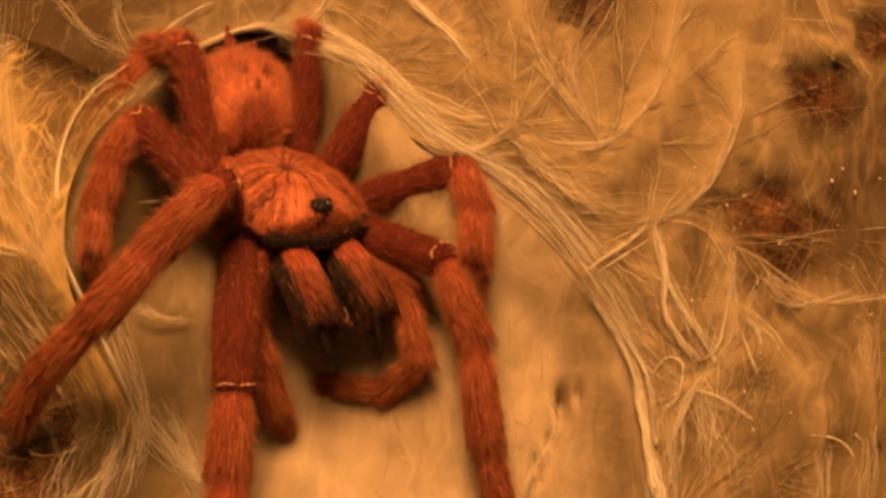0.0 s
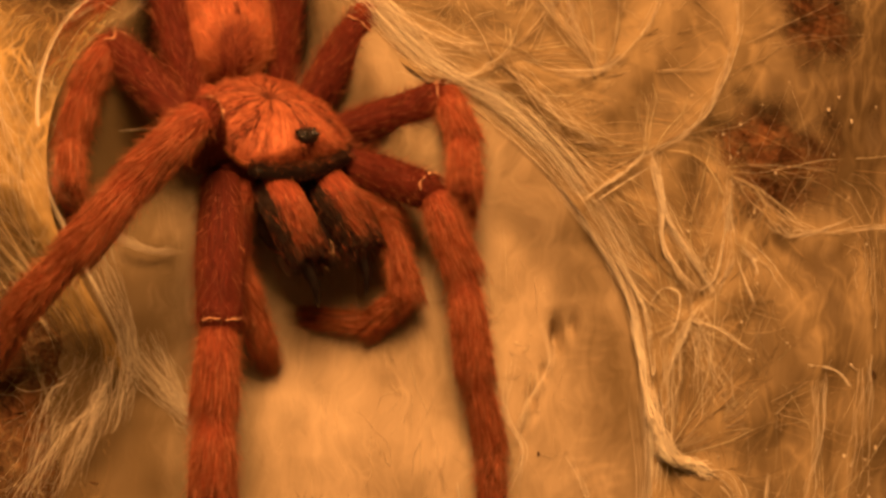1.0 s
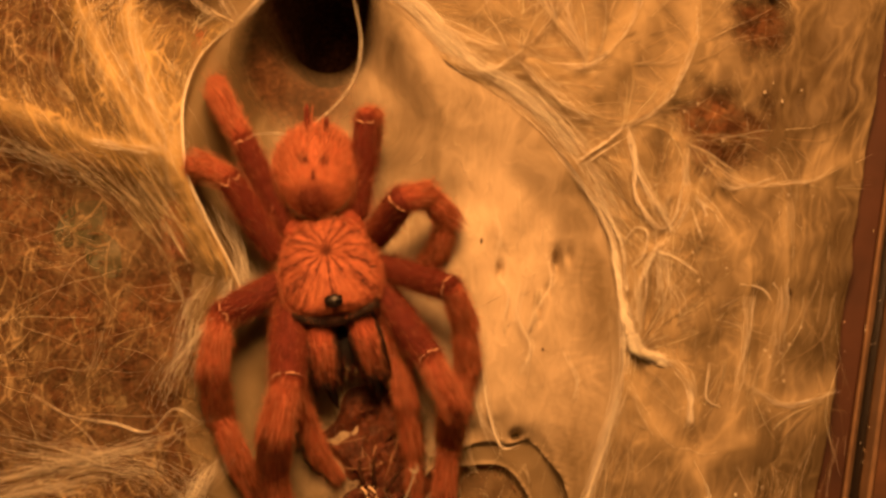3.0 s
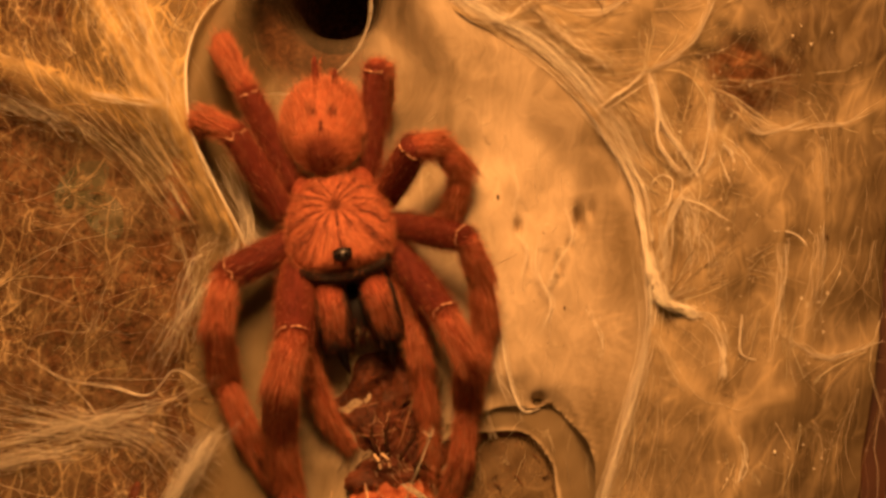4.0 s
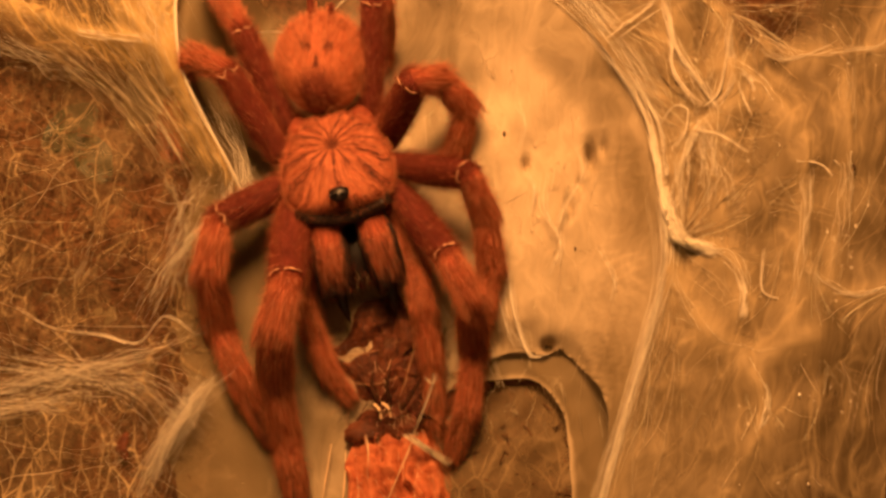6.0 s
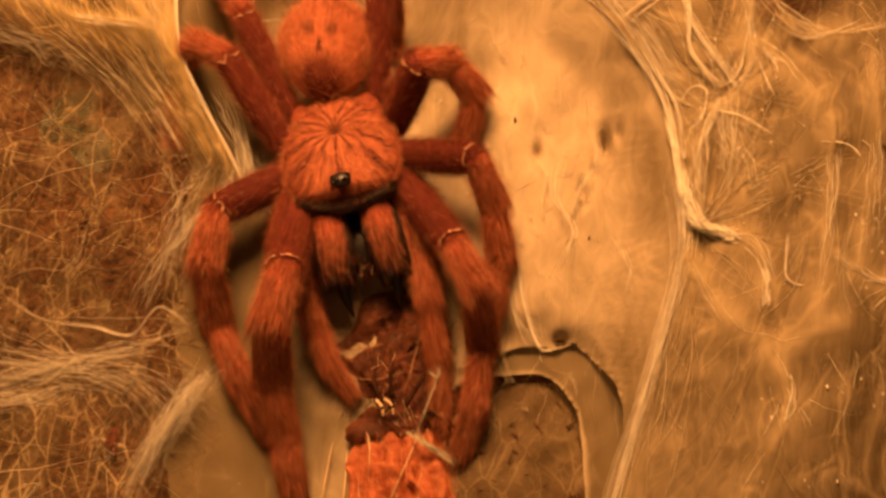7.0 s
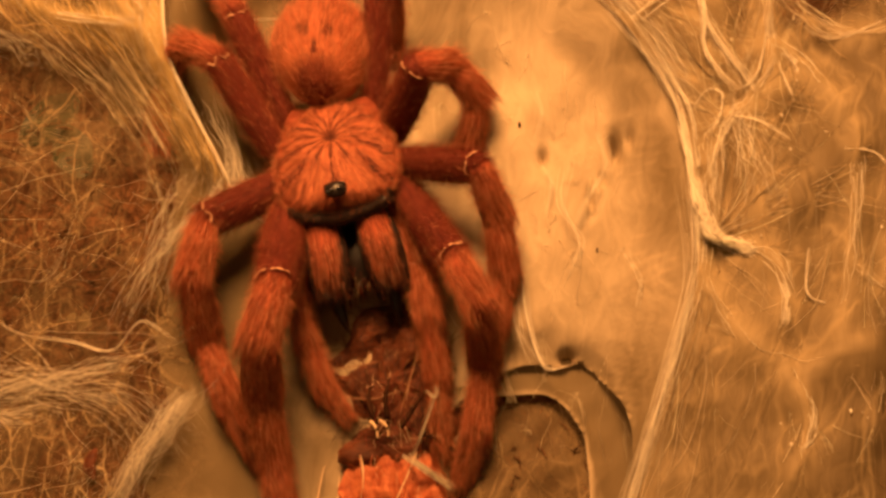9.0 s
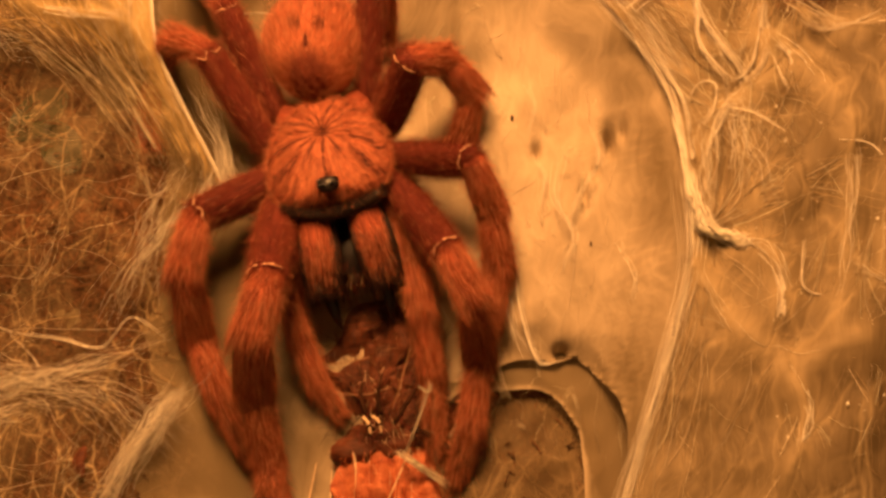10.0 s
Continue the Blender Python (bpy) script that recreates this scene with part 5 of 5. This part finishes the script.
# name; joints as it waits at the burrow; joints as it holds its prey (in the spider's space, mm)
LEG_JOINTS = [
    ('leg_L1',
     [(-6.8, -6, 6), (-11.8, -20.2, -0.9), (-14.2, -26.9, -5.2), (-16.5, -33.8, -8.9), (-15.1, -37.4, -17.2), (-14.6, -40.3, -22.6)],
     [(-6.8, -6, 6), (-8.4, -18.8, 14.6), (-10.8, -24.6, 14.9), (-12.6, -28.9, 8.6), (-13.2, -35.6, 4.3), (-13.3, -42.4, 2.2)]),
    ('leg_L2',
     [(-7.4, -3, 6), (-11.6, -5.2, 15.5), (-17.5, -7.4, 10.7), (-24.1, -10.6, 4.8), (-28.7, -11.1, -2.8), (-31, -11.8, -9.7)],
     [(-7.4, -3, 6), (-16.8, -6.9, 8.9), (-18.7, -13.8, 10.1), (-19.9, -19.7, 3.2), (-18, -27.5, 3.2), (-15.9, -33.9, 1.3)]),
    ('leg_L3',
     [(-7.2, 1.2, 6), (-11.4, 14.3, 6.4), (-14.8, 11.4, 4.2), (-17.6, 7.3, -0.4), (-20, 1.5, -0.3), (-18.6, 1.6, -4.7)],
     [(-7.2, 1.2, 6), (-12.2, 12.8, 12), (-16.2, 15.7, 12), (-20.5, 15.4, 6.8), (-21.9, 9.2, 6.7), (-22.1, 4.6, 6.4)]),
    ('leg_L4',
     [(-5.6, 5, 6), (-6.2, 17.8, 14.4), (-7.7, 21.8, 9.9), (-13.3, 18.4, 3.7), (-15.1, 16.8, 1.3), (-16.7, 15.1, 1)],
     [(-5.6, 5, 6), (-9.3, 18.6, 12.1), (-11.3, 24.4, 12.1), (-12.9, 31.3, 6.9), (-13.3, 34.6, 7), (-12.8, 36.9, 7.1)]),
    ('leg_R4',
     [(5.6, 5, 6), (7.8, 14.4, 17.8), (9.1, 18.2, 16), (10.6, 22.4, 13.7), (12.2, 25.8, 13.6), (12.6, 26.9, 15.2)],
     [(5.6, 5, 6), (9.1, 17.9, 13.6), (10.3, 18.8, 9.5), (9.7, 17.3, 4.7), (9.1, 16.1, 1.2), (8.6, 14.3, 1.3)]),
    ('leg_R3',
     [(7.2, 1.2, 6), (13.5, 5.1, 16.9), (17, 7.7, 15.9), (20.5, 10.9, 13.4), (23.7, 13.9, 10.9), (25.9, 16, 9.3)],
     [(7.2, 1.2, 6), (12.2, 4.3, 15.3), (16, 4.8, 13), (18.5, 1.4, 9.7), (16.6, -2.2, 6.8), (14.5, -3.3, 4.3)]),
    ('leg_R2',
     [(7.4, -3, 6), (17.6, -7.9, 16.6), (16.3, -13.8, 16.4), (13.1, -19.7, 15.7), (15.8, -19, 10.3), (13.3, -22.1, 11.7)],
     [(7.4, -3, 6), (16.8, -9.8, 15.1), (17.9, -14.3, 11.2), (17.4, -20.1, 7.8), (15.3, -25.5, 6.2), (12.9, -28.9, 5.2)]),
    ('leg_R1',
     [(6.8, -6, 6), (10, -19, 14.3), (10.9, -26.8, 10.6), (9.7, -35.7, 5.1), (10.4, -41.9, -0), (9.3, -47.1, -3.6)],
     [(6.8, -6, 6), (12.2, -19.1, 12.3), (13.9, -25.4, 13.9), (13.1, -29.6, 5.1), (10.8, -37.1, 5.1), (8, -42, 2.1)]),
    ('palp_L',
     [(-6, -9, 5.5), (-5.4, -10.6, -2), (-6.2, -16.2, -2.3), (-4.7, -19.7, -6.8), (-3.1, -20.8, -10.4)],
     [(-6, -9, 5.5), (-8, -17.3, 4.4), (-7.4, -22.8, 4.4), (-6.3, -28.5, 3.2), (-4.4, -32.4, 1.8)]),
    ('palp_R',
     [(6, -9, 5.5), (7.8, -17, 8.1), (7.4, -24.8, 4.7), (6.7, -23.7, -2.2), (2.9, -18.8, -6.7)],
     [(6, -9, 5.5), (7.5, -16.7, 5.8), (7.6, -22.8, 7.1), (7.3, -29.8, 4.7), (6.3, -37.9, 2.6)]),
]
LEG_PIECES = {"leg": ("femur", "patella", "tibia", "metatarsus", "tarsus"), "palp": ("femur", "patella", "tibia", "tarsus")}
LEG_GIRTH = {"femur": (1.8, 2.2, 1.9), "patella": (1.55, 1.9, 1.85), "tibia": (1.4, 1.85, 1.75), "metatarsus": (1.2, 1.5, 1.4), "tarsus": (1.15, 1.4, 1.0)}
moving, lagging = [], []
# one leg keeps its foot planted while the body darts past it
LATE_FOOT = ([(7.4, -3, 6), (20.7, -2.1, 15.7), (22, -7.9, 12.2), (23.8, -13.4, 6.7), (25.4, -15.3, 3.7), (25.8, -16.8, 2.5)], [(7.4, -3, 6), (21.4, -1.8, 12.9), (24.6, -4.1, 8.9), (27.2, -5.8, 4.9), (28.6, -6.3, 2.4), (29.7, -7.1, 0.9)])


def build_tarantula():
    spider = thing("tarantula", "large orange tarantula with hairy dark red legs on silk", "tarantula")
    # carapace: flat shield, raised head, furrows that run out from the middle
    s = Soup()

    def shield(p, d):
        x, y, z = p
        w = 1.0 - 0.16 * smooth(-5, -12, y) - 0.04 * smooth(3, 6, y)
        front = -9.0 + 0.03 * x * x
        if y < front + 1.5:
            y = front + 1.5 - 1.5 * math.tanh((front + 1.5 - y) / 1.5)
        x = math.copysign(7.8 * (abs(x) / 7.8) ** (0.86 if y < -4 else 1.0), x)
        a = math.atan2(x, -y)
        r = math.hypot(x, y)
        ray = 0.26 * math.cos(a * 9 + 1.3 * nz(x, y, 6.0, 0.35)) * smooth(1.2, 4.0, r) * smooth(9, 6, r) * smooth(0.35, 0.7, abs(a)) * (d[2] > 0)
        head = 1.2 * math.exp(-(x / 3.2) ** 2) * smooth(0, -4.5, y) * max(0, d[2])
        dip = -0.9 * math.exp(-(r / 0.9) ** 2) * max(0, d[2])
        seam = -0.35 * math.exp(-((abs(a) - 0.42) / 0.08) ** 2) * smooth(1, 3, r) * max(0, d[2])
        return np.array((x * w, y, z + ray + head + dip + seam))
    s.ellipsoid((0, -3.0, 0), (7.3, 9.0, 3.0), 0, 36, 90, shield)

    w, q = HAIR_RNG.uniform(0, 2 * math.pi, 4200), np.sqrt(HAIR_RNG.uniform(0.02, 1, 4200))
    d = np.stack([q * np.cos(w), q * np.sin(w), np.sqrt(np.maximum(0.03, 1 - q * q))], 1)
    p = np.array([shield((7.3 * a[0], -3.0 + 9.0 * a[1], 3.0 * a[2]), a) for a in d])
    out = np.stack([p[:, 0], p[:, 1] * 0.8, -0.5 - 0.1 * q], 1) + HAIR_RNG.normal(0, 0.35, (4200, 3)) + d * 0.5
    s.hairs(p, out, d, HAIR_RNG.uniform(0.5, 1.1, 4200), 0.016, pick(4200, (1, 2, 3), (4, 2, 1)), 0.08)
    # a pale fringe round the margin
    w = HAIR_RNG.uniform(0, 2 * math.pi, 2200)
    d = np.stack([np.cos(w), np.sin(w), np.full(2200, 0.1)], 1)
    p = np.array([shield((7.1 * a[0], -3.0 + 8.8 * a[1], 0.3), a) for a in d])
    out = d * np.array((1, 1, 0)) + np.stack([HAIR_RNG.normal(0, 0.25, 2200), HAIR_RNG.normal(0, 0.25, 2200), HAIR_RNG.uniform(-0.2, 0.7, 2200)], 1)
    s.hairs(p, out, d, HAIR_RNG.uniform(0.5, 1.4, 2200), 0.014, pick(2200, (1, 3), (2, 3)), 0.06)
    body_pose = pose(0, -0.8 * MM, 9.0 * MM, -9, 0, 0)
    car = part("carapace", s.mesh("carapace", [CARAPACE, HAIR, HAIR_DARK, HAIR_LIGHT]), spider, "orange shield with dark rays", body_pose)
    s = Soup()
    s.ellipsoid((0, -8.0, 3.3), (1.35, 1.1, 0.75), 0, 8, 16)
    for _ in range(40):
        w = rnd.uniform(0, 6.28)
        s.sliver((1.2 * math.cos(w), -8.0 + math.sin(w), 3.65), (math.cos(w) * 0.6, math.sin(w) * 0.6, 1), 0.6, 0.03, 0)
    mound = part("eye_mound", s.mesh("eye_mound", [BLACK]), car, "black eye mound")
    for x, y, r in ((-0.45, -8.55, 0.36), (0.45, -8.55, 0.36), (-1.0, -8.6, 0.27), (1.0, -8.6, 0.27), (-1.05, -7.85, 0.25), (1.05, -7.85, 0.25), (-0.65, -7.75, 0.2), (0.65, -7.75, 0.2)):
        s = Soup()
        s.ellipsoid((x, y + 0.2, 3.95 - 0.22 * abs(x)), (r, r, r * 0.8), 0, 8, 12)
        part("eye", s.mesh("eye", [EYE]), car, "glossy black eye")
    # dark brush under the front edge, hanging over the roots of the jaws
    s = Soup()
    n = 2000
    x = HAIR_RNG.uniform(-6.2, 6.2, n)
    p = np.stack([x, -9.8 + 0.045 * x * x + HAIR_RNG.uniform(-0.6, 0.6, n), HAIR_RNG.uniform(-0.6, 1.2, n)], 1)
    out = np.stack([x * 0.05 + HAIR_RNG.normal(0, 0.3, n), np.full(n, -0.9), HAIR_RNG.uniform(-0.7, 1.1, n)], 1)
    s.hairs(p, out, np.broadcast_to((0.0, 0.0, 1.0), (n, 3)), HAIR_RNG.uniform(0.5, 1.3, n), 0.03, pick(n, (0, 1, 3), (20, 1, 0.5)), 0.1)
    s.tube([(x, -9.9 + 0.045 * x * x, -0.2) for x in np.linspace(-6.2, 6.2, 15)], [0.5] + [0.8] * 13 + [0.5], 8, 2, True)
    part("front_fringe", s.mesh("front_fringe", [HAIR_BLACK, HAIR, BLACK, HAIR_LIGHT]), car, "black bristle fringe")
    # under body
    s = Soup()
    s.ellipsoid((0, -1.0, 5.6), (5.6, 8.4, 2.6), 0, 10, 20)
    part("sternum", s.mesh("sternum", [FEMUR]), spider, "dark underside")
    # abdomen
    s = Soup()
    s.ellipsoid((0, 0, 0), (6.1, 6.7, 5.6), 0, 24, 40, lambda p, d: p * np.array((1 - 0.12 * smooth(0, 9, -p[1]), 1, 1)))

    def belly(n):
        d = HAIR_RNG.normal(0, 1, (n, 3))
        d /= np.linalg.norm(d, axis=1, keepdims=True)
        d[:, 2] = np.where(HAIR_RNG.uniform(0, 1, n) < 0.8, abs(d[:, 2]), d[:, 2])
        p = d * np.array((6.1, 6.7, 5.6))
        k = np.clip(-p[:, 1] / 9, 0, 1)
        p[:, 0] *= 1 - 0.12 * k * k * (3 - 2 * k)
        return p * 0.99, d
    n = 9000
    p, d = belly(n)
    jag = np.array([nz(a[0], a[1] * 0.4, 3, 1.3) for a in p])
    mark = (np.hypot(p[:, 0] * 0.75, p[:, 1] + 5.0) < 2.9 + 2.0 * jag) | (np.hypot(abs(p[:, 0]) - 1.45, p[:, 1] - 1.0) < 0.75) | ((abs(p[:, 0]) < 0.3) & (p[:, 1] > -3.6) & (p[:, 1] < -0.6))
    way = np.stack([p[:, 0] * 0.06, np.full(n, 1.2), np.zeros(n)], 1) + HAIR_RNG.normal(0, 0.1, (n, 3)) + d * HAIR_RNG.uniform(0.0, 0.35, (n, 1))
    slot = np.where(mark, pick(n, (2, 3), (4, 2)), pick(n, (1, 4, 3), (6, 3, 1)))
    s.hairs(p, way, d, HAIR_RNG.uniform(0.7, 1.9, n), 0.018, slot, 0.08)
    n = 3000
    p, d = belly(n)
    way = np.stack([p[:, 0] * 0.05, np.full(n, 0.7), np.zeros(n)], 1) + HAIR_RNG.normal(0, 0.15, (n, 3)) + d * HAIR_RNG.uniform(0.4, 1.1, (n, 1))
    s.hairs(p, way, d, HAIR_RNG.uniform(1.0, 2.6, n), 0.009, pick(n, (1, 4), (1, 2)), 0.05)
    abd = part("abdomen", s.mesh("abdomen", [ABDOMEN, HAIR, HAIR_BLACK, HAIR_DARK, HAIR_LIGHT]), spider, "furry orange abdomen with dark blotch", pose(0.5 * MM, 12.0 * MM, 9.0 * MM, 8, 0, -12))
    for x, tall, girth in ((-1.2, 1.0, 0.55), (1.3, 0.55, 0.5)):
        s = Soup()
        s.tube(spline([(x, 5.6, 1.8), (x * 1.15, 5.6 + 2.2 * tall, 2.8), (x * 1.2, 5.6 + 4.2 * tall, 3.4)], 8), [girth * q for q in (1, 1, 0.95, 0.9, 0.85, 0.75, 0.6, 0.25)], 10, 0, True)
        p = np.stack([np.full(160, x), HAIR_RNG.uniform(5.6, 5.6 + 3.6 * tall, 160), np.full(160, 2.4)], 1)
        w = HAIR_RNG.uniform(0, 6.28, 160)
        d = np.stack([np.cos(w), np.zeros(160), np.sin(w)], 1)
        s.hairs(p + d * girth * 0.8, d * 0.3 + np.array((0, 1.0, 0.3)), d, HAIR_RNG.uniform(0.5, 1.2, 160), 0.014, 1)
        part("spinneret", s.mesh("spinneret", [FEMUR, HAIR]), abd, "dark red spinneret")
    s = Soup()
    s.lathe([(-1.6, 1.4, 1.3, 0), (0, 1.2, 1.1, 0), (1.6, 1.5, 1.4, 0)], 12)
    part("waist", s.mesh("waist", [FEMUR]), spider, "narrow dark waist", pose(0, 7.4 * MM, 7.0 * MM, 0, 0, 90))
    # jaws
    for side, base, tip in ((-1, (-2.9, -9.2, 7.6), (-3.1, -18.9, 6.8)), (1, (2.9, -9.2, 7.6), (4.2, -18.9, 6.8))):
        Lc = (Vector(tip) - Vector(base)).length
        s = Soup()
        s.lathe([(-Lc / 2 + Lc * u, 2.4 * math.sin(math.pi * (0.3 + 0.52 * u)) ** 0.5, 2.8 * math.sin(math.pi * (0.3 + 0.52 * u)) ** 0.5, 0.4 * math.sin(math.pi * u)) for u in np.linspace(0, 1, 12)], 20, 0)
        s.s = [3 if k < 220 and abs(math.cos(2 * math.pi * (k % 20 + 0.5) / 20)) > 0.8 else v for k, v in enumerate(s.s)]

        n = 3400
        u, w = HAIR_RNG.uniform(0, 1, n), HAIR_RNG.uniform(-0.5, math.pi + 0.5, n)
        r = 2.4 * np.sin(math.pi * (0.3 + 0.52 * u)) ** 0.5
        nrm = np.stack([np.zeros(n), np.cos(w), np.sin(w)], 1)
        p = np.stack([-Lc / 2 + Lc * u, r * 0.98 * nrm[:, 1], 0.4 * np.sin(math.pi * u) + r * 1.12 * nrm[:, 2]], 1)
        way = np.array((1.0, 0, 0)) + nrm * HAIR_RNG.uniform(0.0, 0.09, (n, 1)) + HAIR_RNG.normal(0, 0.03, (n, 3))
        margin = (abs(nrm[:, 1]) > 0.72 + 0.1 * HAIR_RNG.normal(0, 1, n)) | (u > 0.8 + 0.1 * HAIR_RNG.normal(0, 1, n))
        s.hairs(p, way, nrm, HAIR_RNG.uniform(1.3, 2.6, n), 0.02, np.where(margin, pick(n, (2, 1), (12, 1)), pick(n, (1, 4, 5, 2), (4, 2, 2, 1.5))), 0.04)
        # brush along the inner lower margin
        n = 500
        p = np.stack([HAIR_RNG.uniform(Lc * 0.1, Lc * 0.52, n), HAIR_RNG.normal(0, 1.2, n), HAIR_RNG.uniform(-1.6, 0.6, n)], 1)
        s.hairs(p, np.array((1.0, 0, -0.2)) + HAIR_RNG.normal(0, 0.18, (n, 3)), np.broadcast_to((0.0, 0.0, 1.0), (n, 3)), HAIR_RNG.uniform(1.2, 2.8, n), 0.022, pick(n, (2, 5), (5, 1)))
        m, _ = limb_pose(base, tip)
        jaw = part("chelicera", s.mesh("chelicera", [LIMB, HAIR, HAIR_BLACK, BLACK, HAIR_LIGHT, HAIR_DARK]), spider, "orange striped jaw with black margins", m)
        s = Soup()
        s.tube(spline([(Lc / 2 - 1.0, 0, -0.9), (Lc / 2 + 2.2, -0.5 * side, -1.6), (Lc / 2 + 4.2, -0.9 * side, -3.6)], 10), [0.9, 0.88, 0.82, 0.75, 0.66, 0.56, 0.45, 0.34, 0.22, 0.06], 10, 0, True)
        part("fang", s.mesh("fang", [BLACK]), jaw, "shiny black fang")
    # mouth bristles between the jaws, over a black backing that stands in for shade
    s = Soup()
    s.ellipsoid((0.3, -13.0, 4.0), (5.2, 4.6, 2.6), 3, 10, 18)
    n = 700
    p = np.stack([HAIR_RNG.normal(0.4, 1.3, n), HAIR_RNG.uniform(-17, -12, n), HAIR_RNG.uniform(3, 5.6, n)], 1)
    s.hairs(p, np.array((0, -1.0, -0.15)) + HAIR_RNG.normal(0, 0.25, (n, 3)), np.broadcast_to((0.0, 0.0, 1.0), (n, 3)), HAIR_RNG.uniform(1.5, 4.0, n), 0.035, pick(n, (0, 2, 1), (6, 2, 0.6)))
    part("mouth_bristles", s.mesh("mouth_bristles", [HAIR_BLACK, PALE, HAIR_DARK, BLACK]), spider, "dark bristles between the jaws on a black shade backing")
    # limbs
    for name, wait, hold in LEG_JOINTS:
        kind = name.split("_")[0]
        k = 0.8 if kind == "palp" else 1.0
        root = Vector(hold[0])
        s = Soup()
        inner = Vector((root.x * 0.45, root.y * 0.75, 5.6))
        s.tube(spline([tuple(inner), tuple((inner + root) / 2 + Vector((0, 0, 0.2))), tuple(root)], 8), [2.0 * k, 2.15 * k, 2.2 * k, 2.2 * k, 2.15 * k, 2.1 * k, 2.0 * k, 1.6 * k], 12, 0, True)
        n = 420
        u, w = HAIR_RNG.uniform(0, 1, n)[:, None], HAIR_RNG.uniform(0, 6.28, n)
        d = np.stack([np.cos(w), np.sin(w), HAIR_RNG.uniform(0, 1, n)], 1)
        d /= np.linalg.norm(d, axis=1, keepdims=True)
        p = np.array(inner) * (1 - u) + np.array(root) * u + d * 1.9 * k
        s.hairs(p, d * 0.5 + np.array((root - inner).normalized()), d, HAIR_RNG.uniform(0.8, 2.0, n), 0.014, pick(n, (1, 2, 3), (3, 3, 2)))
        limb = part("leg" if kind == "leg" else "palp", s.mesh("coxa", [LIMB, HAIR, HAIR_DARK, HAIR_LIGHT]), spider, "hairy dark red leg" if kind == "leg" else "short hairy feeler")
        for i, piece in enumerate(LEG_PIECES[kind]):
            La, Lb = (Vector(wait[i + 1]) - Vector(wait[i])).length, (Vector(hold[i + 1]) - Vector(hold[i])).length
            L = (La + Lb) / 2
            r0, r1, r2 = (q * k * {"leg_L1": 1.24, "leg_L2": 1.1, "leg_R1": 1.0, "leg_R4": 0.78, "leg_L4": 0.86, "leg_R3": 1.04}.get(name, 0.94) for q in LEG_GIRTH[piece])
            dark = piece == "femur" and kind == "leg"
            mats = [FEMUR if dark else LIMB, HAIR_DARK if dark else HAIR, HAIR_DARK, JOINT, HAIR_LIGHT] if piece != "tarsus" else [FEMUR, HAIR, HAIR_BLACK, BLACK, HAIR_LIGHT]
            me = limb_mesh(piece, L, r0, r1, r2, mats, dark)
            ob = part(piece, me, limb)
            mh, qh = limb_pose(hold[i], hold[i + 1])
            ob.matrix_basis = mh
            if name == "leg_R2":
                lagging.append(ob)
            moving.append((ob, wait[i], wait[i + 1], hold[i], hold[i + 1], qh))
    return spider


tarantula = build_tarantula()


def body_at(x, y, z, nose_up, lean, yaw):
    return pose(x * MM, y * MM, z * MM, -nose_up, lean, yaw)


def motions():
    # it waits at the burrow, darts out at 1.85 s, and holds its prey from 2.3 s on
    walk(tarantula, [
        (0.0, body_at(-7.9, 1.3, -3.8, 16, 28, 20)), (0.4, body_at(-8.7, 1.2, -3.8, 16, 28, 20)), (1.0, body_at(-8.7, 1.2, -3.8, 16, 28, 20)), (1.7, body_at(-8.7, 1.2, -3.8, 16, 28, 20)),
        (1.8, body_at(-8.9, 0.9, -3.9, 16, 27, 20)), (1.9, body_at(-9.3, -1.8, -4.4, 13, 22, 18)), (2.0, body_at(-9.6, -8.2, -6.0, 7, 10, 14)), (2.1, body_at(-10.3, -15.8, -6.8, 1, 1, 11)),
        (2.2, body_at(-10.5, -17.7, -7, 0, 0, 10)), (2.35, body_at(-9.8, -18.9, -7, 0, 0, 10)), (2.5, body_at(-9.0, -19.3, -7, 0, 0, 10)), (3.0, body_at(-7.5, -18.7, -7, 0, 0, 10)),
        (4.5, body_at(-7.4, -18.8, -7, 0, 0, 10)), (10.0, body_at(-6.9, -19.4, -7, 0, 0, 10))])
    # its legs push the rim of the burrow outwards while it waits; the silk springs back
    walk(burrow_rim, [(0.0, pose(-1.1 * MM, 4.2 * MM, 0)), (1.8, pose(-1.1 * MM, 4.2 * MM, 0)), (2.0, pose(-0.3 * MM, 1.0 * MM, 0)), (2.15, pose(0, 0, 0)), (10.0, pose(0, 0, 0))])
    for ob, a0, a1, b0, b1, q in moving:
        rows = []
        late = ob in lagging
        for t, k in ((0.0, 0), (1.7, 0), (1.8, 0.04), (1.9, 0.3), (2.0, 0.62), (2.1, 0.88), (2.2, 0.94), (2.4, 1), (10.0, 1)):
            p0, p1 = Vector(a0).lerp(Vector(b0), k), Vector(a1).lerp(Vector(b1), k)
            if late and 1.95 < t < 2.25:
                i = lagging.index(ob)
                here = LATE_FOOT[0] if t < 2.05 else LATE_FOOT[1]
                p0, p1 = Vector(here[i]), Vector(here[i + 1])
            rows.append((t, limb_pose(p0, p1, q)[0]))
        walk(ob, rows)


motions()
